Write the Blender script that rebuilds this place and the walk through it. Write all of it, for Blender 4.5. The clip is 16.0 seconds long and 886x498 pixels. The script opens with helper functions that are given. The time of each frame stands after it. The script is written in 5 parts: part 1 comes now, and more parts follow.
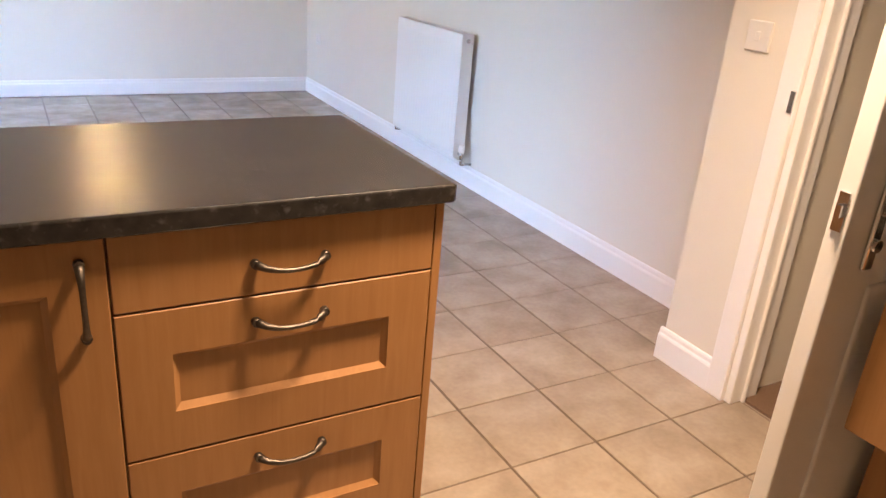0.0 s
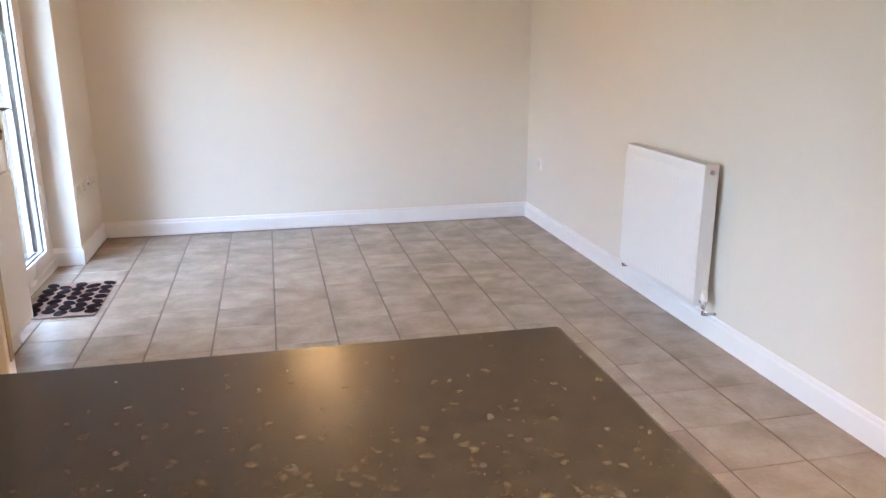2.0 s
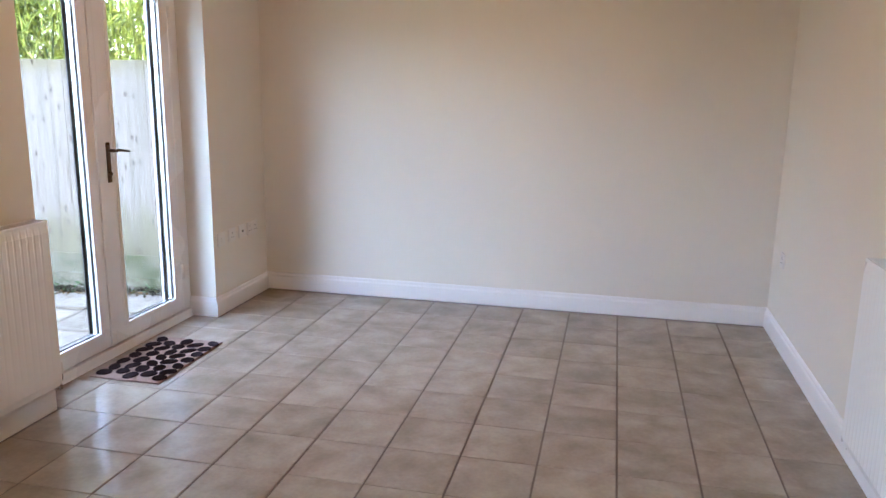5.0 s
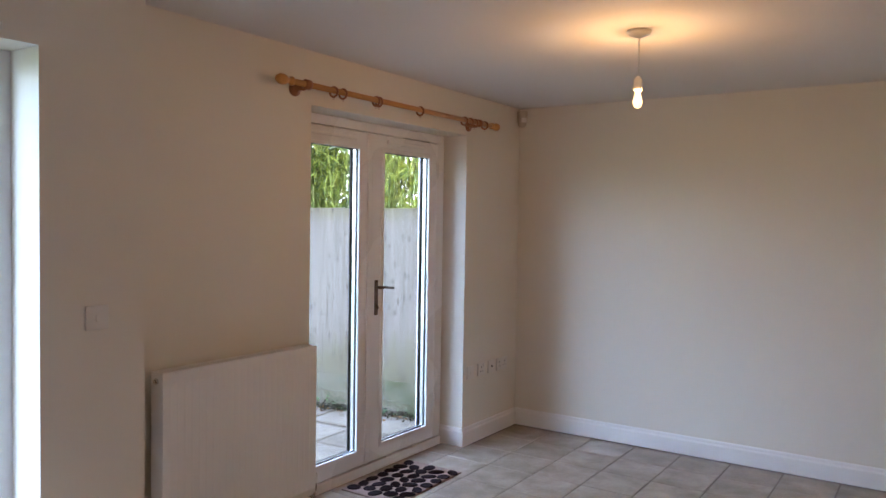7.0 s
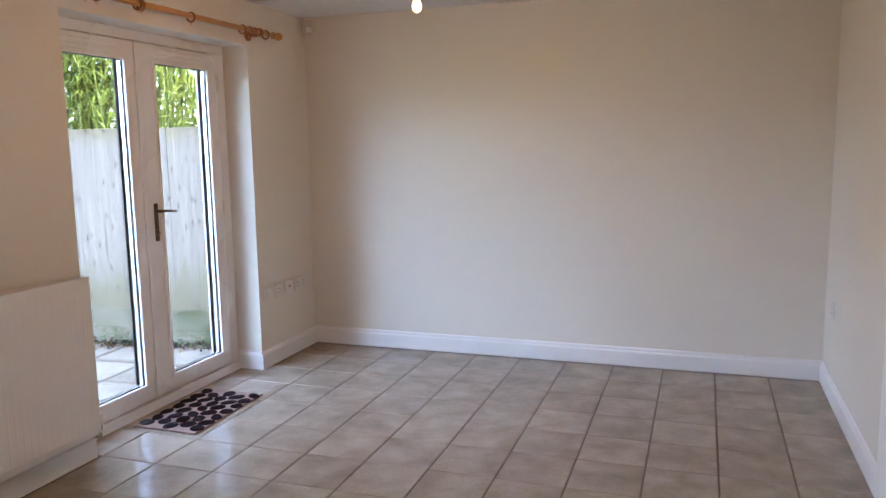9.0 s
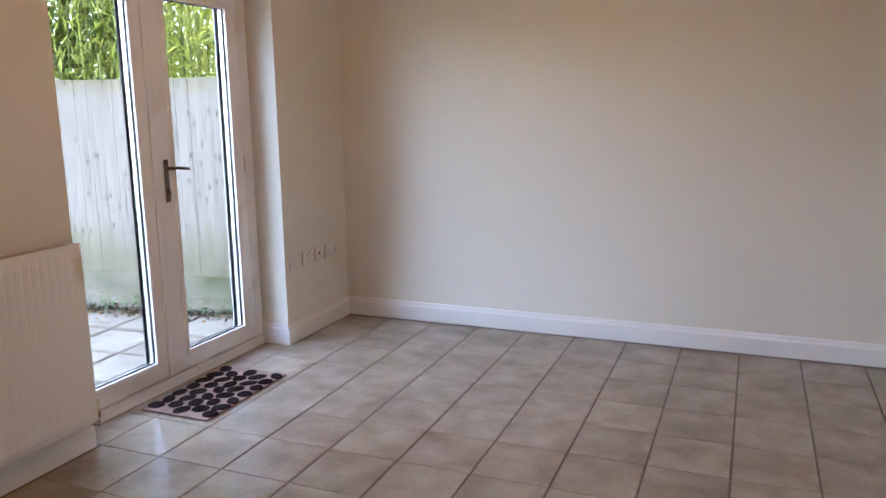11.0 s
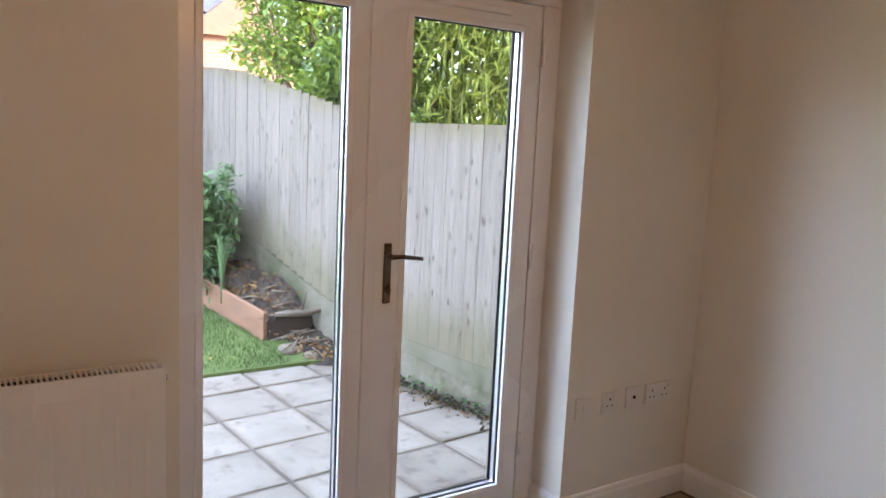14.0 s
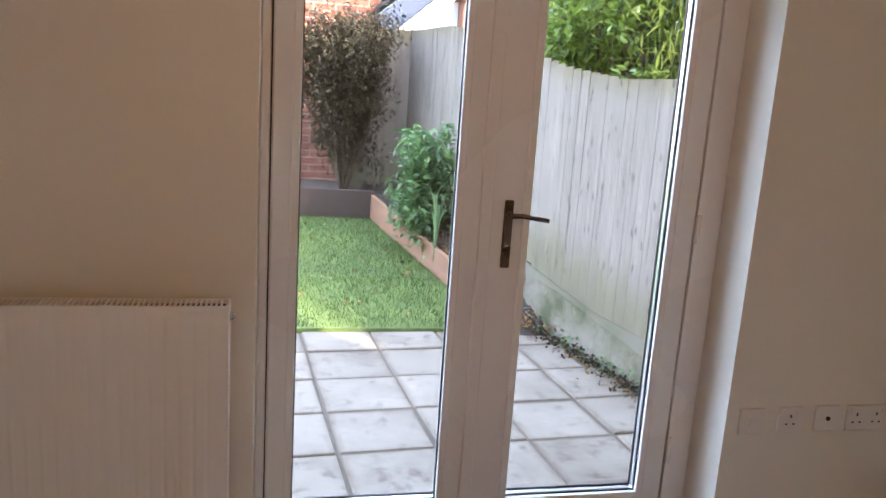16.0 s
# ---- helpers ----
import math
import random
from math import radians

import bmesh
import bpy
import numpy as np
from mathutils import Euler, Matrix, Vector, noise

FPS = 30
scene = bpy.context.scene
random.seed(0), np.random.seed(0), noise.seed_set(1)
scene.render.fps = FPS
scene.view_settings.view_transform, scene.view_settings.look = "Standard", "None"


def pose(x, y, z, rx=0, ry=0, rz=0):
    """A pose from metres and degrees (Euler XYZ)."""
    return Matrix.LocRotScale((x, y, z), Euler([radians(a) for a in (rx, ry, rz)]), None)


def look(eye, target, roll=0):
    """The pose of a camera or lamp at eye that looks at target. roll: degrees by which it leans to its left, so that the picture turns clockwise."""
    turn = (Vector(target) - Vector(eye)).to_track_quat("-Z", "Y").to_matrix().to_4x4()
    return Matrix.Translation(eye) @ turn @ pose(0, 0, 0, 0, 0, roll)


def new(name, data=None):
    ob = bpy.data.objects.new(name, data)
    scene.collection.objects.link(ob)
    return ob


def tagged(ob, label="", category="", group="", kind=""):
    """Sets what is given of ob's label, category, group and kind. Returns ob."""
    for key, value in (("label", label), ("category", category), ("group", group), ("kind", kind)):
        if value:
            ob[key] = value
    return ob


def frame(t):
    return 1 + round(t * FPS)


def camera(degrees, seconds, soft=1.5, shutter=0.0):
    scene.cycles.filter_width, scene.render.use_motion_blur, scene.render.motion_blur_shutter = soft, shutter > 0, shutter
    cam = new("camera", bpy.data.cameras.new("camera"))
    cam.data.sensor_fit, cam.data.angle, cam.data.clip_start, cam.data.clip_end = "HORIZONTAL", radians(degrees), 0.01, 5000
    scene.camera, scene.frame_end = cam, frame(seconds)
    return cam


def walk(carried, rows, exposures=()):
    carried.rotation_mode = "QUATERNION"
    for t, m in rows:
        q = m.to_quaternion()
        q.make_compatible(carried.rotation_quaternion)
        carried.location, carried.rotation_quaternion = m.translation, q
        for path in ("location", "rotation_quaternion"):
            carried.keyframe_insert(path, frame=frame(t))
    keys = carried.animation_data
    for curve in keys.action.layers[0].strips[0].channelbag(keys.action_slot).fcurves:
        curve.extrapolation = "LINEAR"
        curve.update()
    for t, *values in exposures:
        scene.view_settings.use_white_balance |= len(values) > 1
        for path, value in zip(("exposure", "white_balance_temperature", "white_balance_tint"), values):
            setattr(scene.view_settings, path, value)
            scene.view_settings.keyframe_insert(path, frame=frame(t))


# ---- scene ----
cam = camera(60.6, 16.0)
PATH = [
    (0, (1.045, -6.475, 1.34), (1.986, -4.88, 0.584), 4.8),
    (0.5, (0.997, -6.457, 1.342), (1.577, -4.714, 0.55), 3.6),
    (1, (1.039, -6.361, 1.376), (1.494, -4.55, 0.658), 2.3),
    (1.5, (1.135, -6.123, 1.408), (1.562, -4.264, 0.807), 1.1),
    (2, (1.26, -5.949, 1.423), (1.686, -4.067, 0.894), -0.1),
    (2.5, (1.448, -5.76, 1.433), (1.879, -3.863, 0.968), -0.3),
    (3, (1.639, -5.584, 1.413), (2.073, -3.683, 0.971), 1.2),
    (3.7, (1.92, -5.33, 1.412), (2.26, -3.41, 0.965), 1.4),
    (4.5, (2.22, -5.00, 1.420), (2.05, -3.06, 0.99), 1.1),
    (5.5, (2.431, -4.748, 1.43), (1.742, -2.915, 1.024), 0.9),
    (6, (2.502, -4.815, 1.406), (1.491, -3.132, 1.024), 1.0),
    (6.5, (2.564, -4.856, 1.439), (1.451, -3.213, 1.19), 1.3),
    (7, (2.596, -4.867, 1.465), (1.488, -3.205, 1.392), 0.9),
    (7.5, (2.639, -4.832, 1.468), (1.709, -3.062, 1.414), 0.3),
    (8, (2.656, -4.806, 1.456), (1.95, -2.938, 1.341), -1.0),
    (8.5, (2.646, -4.79, 1.441), (2.006, -2.904, 1.255), -0.9),
    (9, (2.631, -4.788, 1.419), (1.987, -2.914, 1.141), -0.9),
    (9.5, (2.647, -4.77, 1.407), (1.956, -2.928, 1.045), -1.1),
    (12, (2.309, -3.684, 1.339), (1.484, -1.904, 0.951), 0.4),
    (12.5, (2.294, -3.351, 1.404), (1.134, -1.764, 1.033), 0.4),
    (13, (2.207, -3.111, 1.407), (0.807, -1.729, 1.05), 1.6),
    (13.5, (2.157, -2.885, 1.429), (0.602, -1.685, 1.051), 1.7),
    (14, (2.03, -2.654, 1.469), (0.379, -1.562, 1.183), 2.7),
    (14.5, (1.985, -2.496, 1.541), (0.254, -1.498, 1.451), 2.0),
    (15, (1.927, -2.325, 1.54), (0.098, -1.517, 1.571), 1.1),
    (15.5, (1.909, -2.167, 1.506), (0.028, -1.501, 1.368), 1.5),
    (16, (1.97, -2.087, 1.408), (0.056, -1.665, 1.011), 3.8),
]
walk(cam, [(t, look(eye, target, roll)) for t, eye, target, roll in PATH],
     exposures=[(0, 5.52, 5640, 16), (0.5, 5.67, 5860, 16), (1.0, 5.7, 5960, 15.5), (2.0, 5.52, 6260, 14), (3.0, 5.29, 6220, 12), (5.5, 4.95, 6080, 15.5), (6.5, 4.47, 6080, 15.5), (7.1, 4.47, 6080, 16.0), (7.8, 4.82, 6080, 15.5), (8.5, 4.88, 6030, 15.5), (9.5, 4.93, 5980, 15.5), (12.0, 4.68, 6390, 17.0), (13.5, 4.5, 6440, 18.0), (14.5, 4.52, 6720, 17.5), (15.3, 4.64, 6560, 17.0), (16, 4.45, 6510, 18.0)])

# ---- world and light ----
world = bpy.data.worlds.new("world")
scene.world = world
world.use_nodes = True
wn = world.node_tree.nodes
sky = wn.new("ShaderNodeTexSky")
sky.sky_type = "NISHITA"
sky.sun_disc = False
sky.sun_elevation = radians(36)
sky.sun_rotation = radians(48)
sky.air_density, sky.dust_density = 1.0, 2.0
wn["Background"].inputs["Strength"].default_value = 0.15
haze = wn.new("ShaderNodeHueSaturation")
haze.inputs["Saturation"].default_value = 0.88
world.node_tree.links.new(sky.outputs[0], haze.inputs["Color"])
veil = wn.new("ShaderNodeMix")      # thin even cloud over the blue
veil.data_type = "RGBA"
veil.inputs[0].default_value = 0.5
veil.inputs[7].default_value = (2.85, 3.75, 5.25, 1)
world.node_tree.links.new(haze.outputs[0], veil.inputs[6])
world.node_tree.links.new(veil.outputs[2], wn["Background"].inputs[0])

sun_data = bpy.data.lights.new("sun", "SUN")
sun_data.energy, sun_data.angle, sun_data.color = 1.4, radians(1.5), (1.0, 0.92, 0.80)
sun = new("sun", sun_data)
sun.matrix_basis = look((5, 4.5, 4.9), (0, 0, 0))

bulb_data = bpy.data.lights.new("bulb_light", "POINT")
bulb_data.energy, bulb_data.shadow_soft_size, bulb_data.color = 0.5, 0.02, (1.0, 0.54, 0.20)
bulb_light = new("bulb_light", bulb_data)
bulb_light.location = (1.483, -1.733, 1.97)

kitchen_data = bpy.data.lights.new("kitchen_light", "AREA")
kitchen_data.shape, kitchen_data.size, kitchen_data.energy, kitchen_data.color = "DISK", 0.28, 1.15, (1.0, 0.66, 0.36)
kitchen_data.spread = radians(125)
kitchen_light = new("kitchen_light", kitchen_data)
kitchen_light.matrix_basis = look((1.95, -5.62, 2.205), (1.95, -5.62, 0))


# ---- materials ----
def nodes_of(name, rough=0.5, metal=0.0, color=(0.8, 0.8, 0.8)):
    m = bpy.data.materials.new(name)
    m.use_nodes = True
    n, l = m.node_tree.nodes, m.node_tree.links
    b = n["Principled BSDF"]
    b.inputs["Roughness"].default_value = rough
    b.inputs["Metallic"].default_value = metal
    b.inputs["Base Color"].default_value = (*color, 1)
    return m, n, l, b


def tex(n, l, scale, detail=4.0, rough=0.55, stretch=None, distort=0.0):
    co = n.new("ShaderNodeTexCoord")
    t = n.new("ShaderNodeTexNoise")
    t.inputs["Scale"].default_value = scale
    t.inputs["Detail"].default_value = detail
    t.inputs["Roughness"].default_value = rough
    t.inputs["Distortion"].default_value = distort
    if stretch:
        mp = n.new("ShaderNodeMapping")
        mp.inputs["Scale"].default_value = stretch
        l.new(co.outputs["Object"], mp.inputs["Vector"])
        l.new(mp.outputs[0], t.inputs["Vector"])
    else:
        l.new(co.outputs["Object"], t.inputs["Vector"])
    return t


def ramp(n, l, source, stops):
    r = n.new("ShaderNodeValToRGB")
    while len(r.color_ramp.elements) < len(stops):
        r.color_ramp.elements.new(0.5)
    for e, (p, c) in zip(r.color_ramp.elements, stops):
        e.position, e.color = p, (*c, 1)
    l.new(source, r.inputs[0])
    return r


def mixed(n, l, a, b, fac=0.5, kind="MULTIPLY"):
    x = n.new("ShaderNodeMix")
    x.data_type, x.blend_type = "RGBA", kind
    x.inputs[0].default_value = fac
    l.new(a, x.inputs[6])
    l.new(b, x.inputs[7])
    return x.outputs[2]


def bump(n, l, b, source, strength=0.1, dist=0.002):
    bp = n.new("ShaderNodeBump")
    bp.inputs["Strength"].default_value = strength
    bp.inputs["Distance"].default_value = dist
    l.new(source, bp.inputs["Height"])
    l.new(bp.outputs[0], b.inputs["Normal"])


def scaled(c, k):
    return tuple(min(1, v * k) for v in c)


def surface(name, color, rough=0.5, metal=0.0, grain=60.0, blotch=2.0, vary=0.12, bumpy=0.08, dist=0.002, stretch=None, random_tone=0.0, tint=None):
    """Colour varied at two scales, with fine relief."""
    m, n, l, b = nodes_of(name, rough, metal, color)
    fine = tex(n, l, grain, 5, 0.6, stretch)
    wide = tex(n, l, blotch, 1.0, 0.5, stretch)
    c1 = ramp(n, l, wide.outputs[0], [(0.15, scaled(color, 1 - vary)), (0.85, scaled(tint or color, 1 + vary))])
    c2 = ramp(n, l, fine.outputs[0], [(0.25, (1 - vary,) * 3), (0.7, (1, 1, 1))])
    out = mixed(n, l, c1.outputs[0], c2.outputs[0], 1.0)
    if random_tone:
        oi = n.new("ShaderNodeObjectInfo")
        c3 = ramp(n, l, oi.outputs["Random"], [(0, (1 - random_tone,) * 3), (1, (1, 1, 1))])
        out = mixed(n, l, out, c3.outputs[0], 1.0)
    l.new(out, b.inputs["Base Color"])
    rr = ramp(n, l, wide.outputs[0], [(0.1, (max(0, rough - 0.04),) * 3), (0.9, (min(1, rough + 0.04),) * 3)])
    l.new(rr.outputs[0], b.inputs["Roughness"])
    bump(n, l, b, fine.outputs[0], bumpy, dist)
    return m


WALL = surface("cream_wall_paint", (0.74, 0.70, 0.612), 0.65, grain=220, blotch=0.9, vary=0.03, bumpy=0.12, dist=0.0006)
CEIL = surface("ceiling_paint", (0.72, 0.71, 0.68), 0.8, grain=160, blotch=0.8, vary=0.03, bumpy=0.15, dist=0.0008)
GLOSS = surface("white_gloss_paint", (0.82, 0.81, 0.79), 0.3, grain=90, blotch=2, vary=0.02, bumpy=0.05)
UPVC = surface("white_upvc", (0.80, 0.80, 0.80), 0.28, grain=60, blotch=1.5, vary=0.02, bumpy=0.03)
RAD = surface("radiator_enamel", (0.80, 0.79, 0.76), 0.3, grain=150, blotch=1, vary=0.008, bumpy=0.03)
PLASTIC = surface("white_plastic", (0.72, 0.70, 0.655), 0.35, grain=120, blotch=6, vary=0.02, bumpy=0.02)
CREAMPLASTIC = surface("aged_cream_plastic", (0.56, 0.52, 0.44), 0.45, grain=120, blotch=6, vary=0.05, bumpy=0.03)
# near-black of the connector, and of shade painted in pin holes and grilles
DARK = surface("dark_connector_and_slot_shade", (0.02, 0.02, 0.02), 0.6, vary=0.2)
RUBBER = surface("black_gasket", (0.015, 0.015, 0.016), 0.5, vary=0.2)
SPACER = surface("aluminium_spacer", (0.75, 0.76, 0.78), 0.3, 0.9, vary=0.05)
PEWTER = surface("pewter_handle", (0.13, 0.11, 0.09), 0.45, 0.95, grain=140, blotch=14, vary=0.3, bumpy=0.12)
BRONZE = surface("bronze_handle", (0.16, 0.12, 0.09), 0.28, 0.95, grain=90, blotch=12, vary=0.25)
BRASS = surface("worn_brass", (0.55, 0.44, 0.33), 0.45, 0.5, grain=80, blotch=10, vary=0.25)
CHROME = surface("chrome", (0.66, 0.66, 0.68), 0.15, 1.0, vary=0.08)
GROUT = surface("brown_grout", (0.13, 0.092, 0.064), 0.85, grain=120, blotch=3, vary=0.2, bumpy=0.3)
HALLFLOOR = surface("brown_carpet", (0.17, 0.105, 0.065), 0.95, grain=300, blotch=4, vary=0.25, bumpy=0.6)
MATBASE = surface("mat_coir", (0.29, 0.19, 0.15), 0.95, grain=500, blotch=14, vary=0.35, bumpy=0.8)
MATPAD = surface("mat_black_pile", (0.016, 0.010, 0.013), 0.9, grain=500, blotch=14, vary=0.3, bumpy=0.8)
MATPAD.node_tree.nodes["Principled BSDF"].inputs["Specular IOR Level"].default_value = 0.08
PINE = surface("varnished_pine", (0.55, 0.265, 0.075), 0.3, grain=30, blotch=5, vary=0.22, stretch=(9, 0.8, 9), bumpy=0.06)
PINERING = surface("stained_pine_ring", (0.33, 0.12, 0.04), 0.3, grain=60, blotch=20, vary=0.25, bumpy=0.06)
JOINT = surface("dirty_joint", (0.11, 0.09, 0.066), 0.95, grain=60, blotch=4, vary=0.35, bumpy=0.5)
SOIL = surface("dark_soil", (0.055, 0.040, 0.028), 0.95, grain=40, blotch=6, vary=0.4, bumpy=0.9, dist=0.01)
TURF = surface("turf", (0.07, 0.13, 0.026), 0.95, grain=70, blotch=2.5, vary=0.4, bumpy=0.9, dist=0.01, tint=(0.13, 0.17, 0.045))
TIMBER = surface("bed_timber", (0.27, 0.135, 0.075), 0.85, grain=30, blotch=3, vary=0.3, stretch=(0.5, 4, 4), bumpy=0.5)
DARKTIMBER = surface("dark_bed_timber", (0.05, 0.032, 0.024), 0.9, grain=30, blotch=3, vary=0.3, bumpy=0.5)
BARK = surface("bark", (0.13, 0.09, 0.06), 0.95, grain=40, blotch=5, vary=0.35, bumpy=0.8, dist=0.01)
RENDER = surface("white_render", (0.62, 0.62, 0.61), 0.85, grain=40, blotch=1, vary=0.05, bumpy=0.2)
SLATE = surface("blue_slate", (0.030, 0.042, 0.075), 0.6, grain=6, blotch=1, vary=0.25, bumpy=0.3)
ROOFTILE = surface("red_roof_tile", (0.16, 0.06, 0.036), 0.8, grain=8, blotch=1, vary=0.25, bumpy=0.3)
GUTTER = surface("black_gutter", (0.03, 0.025, 0.022), 0.4, vary=0.2)
DEBRIS = surface("pale_stone", (0.26, 0.205, 0.145), 0.9, grain=40, blotch=8, vary=0.3, bumpy=0.5, random_tone=0.4)
UNIT = surface("cabinet_carcass", (0.62, 0.52, 0.40), 0.6, vary=0.06)


def tile_material():
    m, n, l, b = nodes_of("beige_floor_tile", 0.3)
    co = n.new("ShaderNodeTexCoord")
    oi = n.new("ShaderNodeObjectInfo")
    shift = n.new("ShaderNodeVectorMath")
    shift.operation = "MULTIPLY_ADD"
    l.new(oi.outputs["Random"], shift.inputs[0])
    shift.inputs[1].default_value = (37, 53, 11)
    l.new(co.outputs["Object"], shift.inputs[2])
    cloud = n.new("ShaderNodeTexNoise")
    cloud.inputs["Scale"].default_value, cloud.inputs["Detail"].default_value, cloud.inputs["Distortion"].default_value = 5.5, 3.5, 0.3
    fine = n.new("ShaderNodeTexNoise")
    fine.inputs["Scale"].default_value, fine.inputs["Detail"].default_value = 60, 4
    l.new(shift.outputs[0], cloud.inputs["Vector"])
    l.new(shift.outputs[0], fine.inputs["Vector"])
    c = ramp(n, l, cloud.outputs[0], [(0.25, (0.27, 0.214, 0.158)), (0.5, (0.36, 0.294, 0.226)), (0.75, (0.45, 0.38, 0.30))])
    f = ramp(n, l, fine.outputs[0], [(0.3, (0.9, 0.9, 0.9)), (0.7, (1, 1, 1))])
    r = ramp(n, l, oi.outputs["Random"], [(0, (0.90, 0.90, 0.90)), (1, (1, 1, 1))])
    l.new(mixed(n, l, mixed(n, l, c.outputs[0], f.outputs[0], 1), r.outputs[0], 1), b.inputs["Base Color"])
    b.inputs["Roughness"].default_value = 0.24
    bump(n, l, b, fine.outputs[0], 0.05, 0.001)
    return m


def fence_material():
    """Grey weathered boards: long grain, dark knots, green staining near the foot (each board is one unit long)."""
    m, n, l, b = nodes_of("weathered_fence_board", 0.92)
    co, oi = n.new("ShaderNodeTexCoord"), n.new("ShaderNodeObjectInfo")
    sh = n.new("ShaderNodeVectorMath")
    sh.operation = "MULTIPLY_ADD"
    l.new(oi.outputs["Random"], sh.inputs[0])
    sh.inputs[1].default_value = (31, 17, 43)
    l.new(co.outputs["Object"], sh.inputs[2])

    def noise_at(scale, stretch, detail=5):
        mp = n.new("ShaderNodeMapping")
        mp.inputs["Scale"].default_value = stretch
        l.new(sh.outputs[0], mp.inputs["Vector"])
        t = n.new("ShaderNodeTexNoise")
        t.inputs["Scale"].default_value, t.inputs["Detail"].default_value = scale, detail
        l.new(mp.outputs[0], t.inputs["Vector"])
        return t
    streak, wide = noise_at(16, (2.5, 2.5, 0.10), 4), noise_at(3, (2, 2, 1.2))
    c = ramp(n, l, streak.outputs[0], [(0.25, (0.178, 0.145, 0.115)), (0.5, (0.238, 0.198, 0.160)), (0.75, (0.283, 0.238, 0.195))])
    w = ramp(n, l, wide.outputs[0], [(0.3, (0.84, 0.84, 0.83)), (0.7, (1, 1, 1))])
    r = ramp(n, l, oi.outputs["Random"], [(0, (0.88, 0.88, 0.88)), (1, (1, 1, 1))])
    out = mixed(n, l, mixed(n, l, c.outputs[0], w.outputs[0], 1), r.outputs[0], 1)
    mp = n.new("ShaderNodeMapping")
    mp.inputs["Rotation"].default_value = (radians(-90), 0, 0)
    mp.inputs["Scale"].default_value = (9, 1, 5.5)
    l.new(sh.outputs[0], mp.inputs["Vector"])
    v = n.new("ShaderNodeTexVoronoi")
    v.voronoi_dimensions = "2D"
    v.inputs["Scale"].default_value = 1.0
    l.new(mp.outputs[0], v.inputs["Vector"])
    k = ramp(n, l, v.outputs["Distance"], [(0.045, (0.38, 0.33, 0.29)), (0.125, (1, 1, 1))])
    out = mixed(n, l, out, k.outputs[0], 1)
    drip = noise_at(9, (4, 4, 0.35), 2)
    kd = ramp(n, l, drip.outputs[0], [(0.26, (0.66, 0.63, 0.60)), (0.38, (1, 1, 1))])
    out = mixed(n, l, out, kd.outputs[0], 1)
    sep = n.new("ShaderNodeSeparateXYZ")
    l.new(co.outputs["Object"], sep.inputs[0])
    for amount, pos, foot, tone in ((-0.5, (-0.14, 0.02), True, (0.60, 0.62, 0.40)), (0.22, (1.02, 1.1), False, (0.72, 0.70, 0.44))):
        ad = n.new("ShaderNodeMath")
        ad.operation = "MULTIPLY_ADD"
        l.new(wide.outputs[0], ad.inputs[0])
        ad.inputs[1].default_value = amount
        l.new(sep.outputs[2], ad.inputs[2])
        near, far = (tone, (1, 1, 1)) if foot else ((1, 1, 1), tone)
        half = n.new("ShaderNodeMath")
        half.operation = "MULTIPLY_ADD"
        half.inputs[1].default_value, half.inputs[2].default_value = 0.5, 0.25
        l.new(ad.outputs[0], half.inputs[0])
        st = ramp(n, l, half.outputs[0], [(pos[0] / 2 + 0.25, near), (pos[1] / 2 + 0.25, far)])
        out = mixed(n, l, out, st.outputs[0], 0.75)
    l.new(out, b.inputs["Base Color"])
    bump(n, l, b, streak.outputs[0], 0.08, 0.002)
    return m


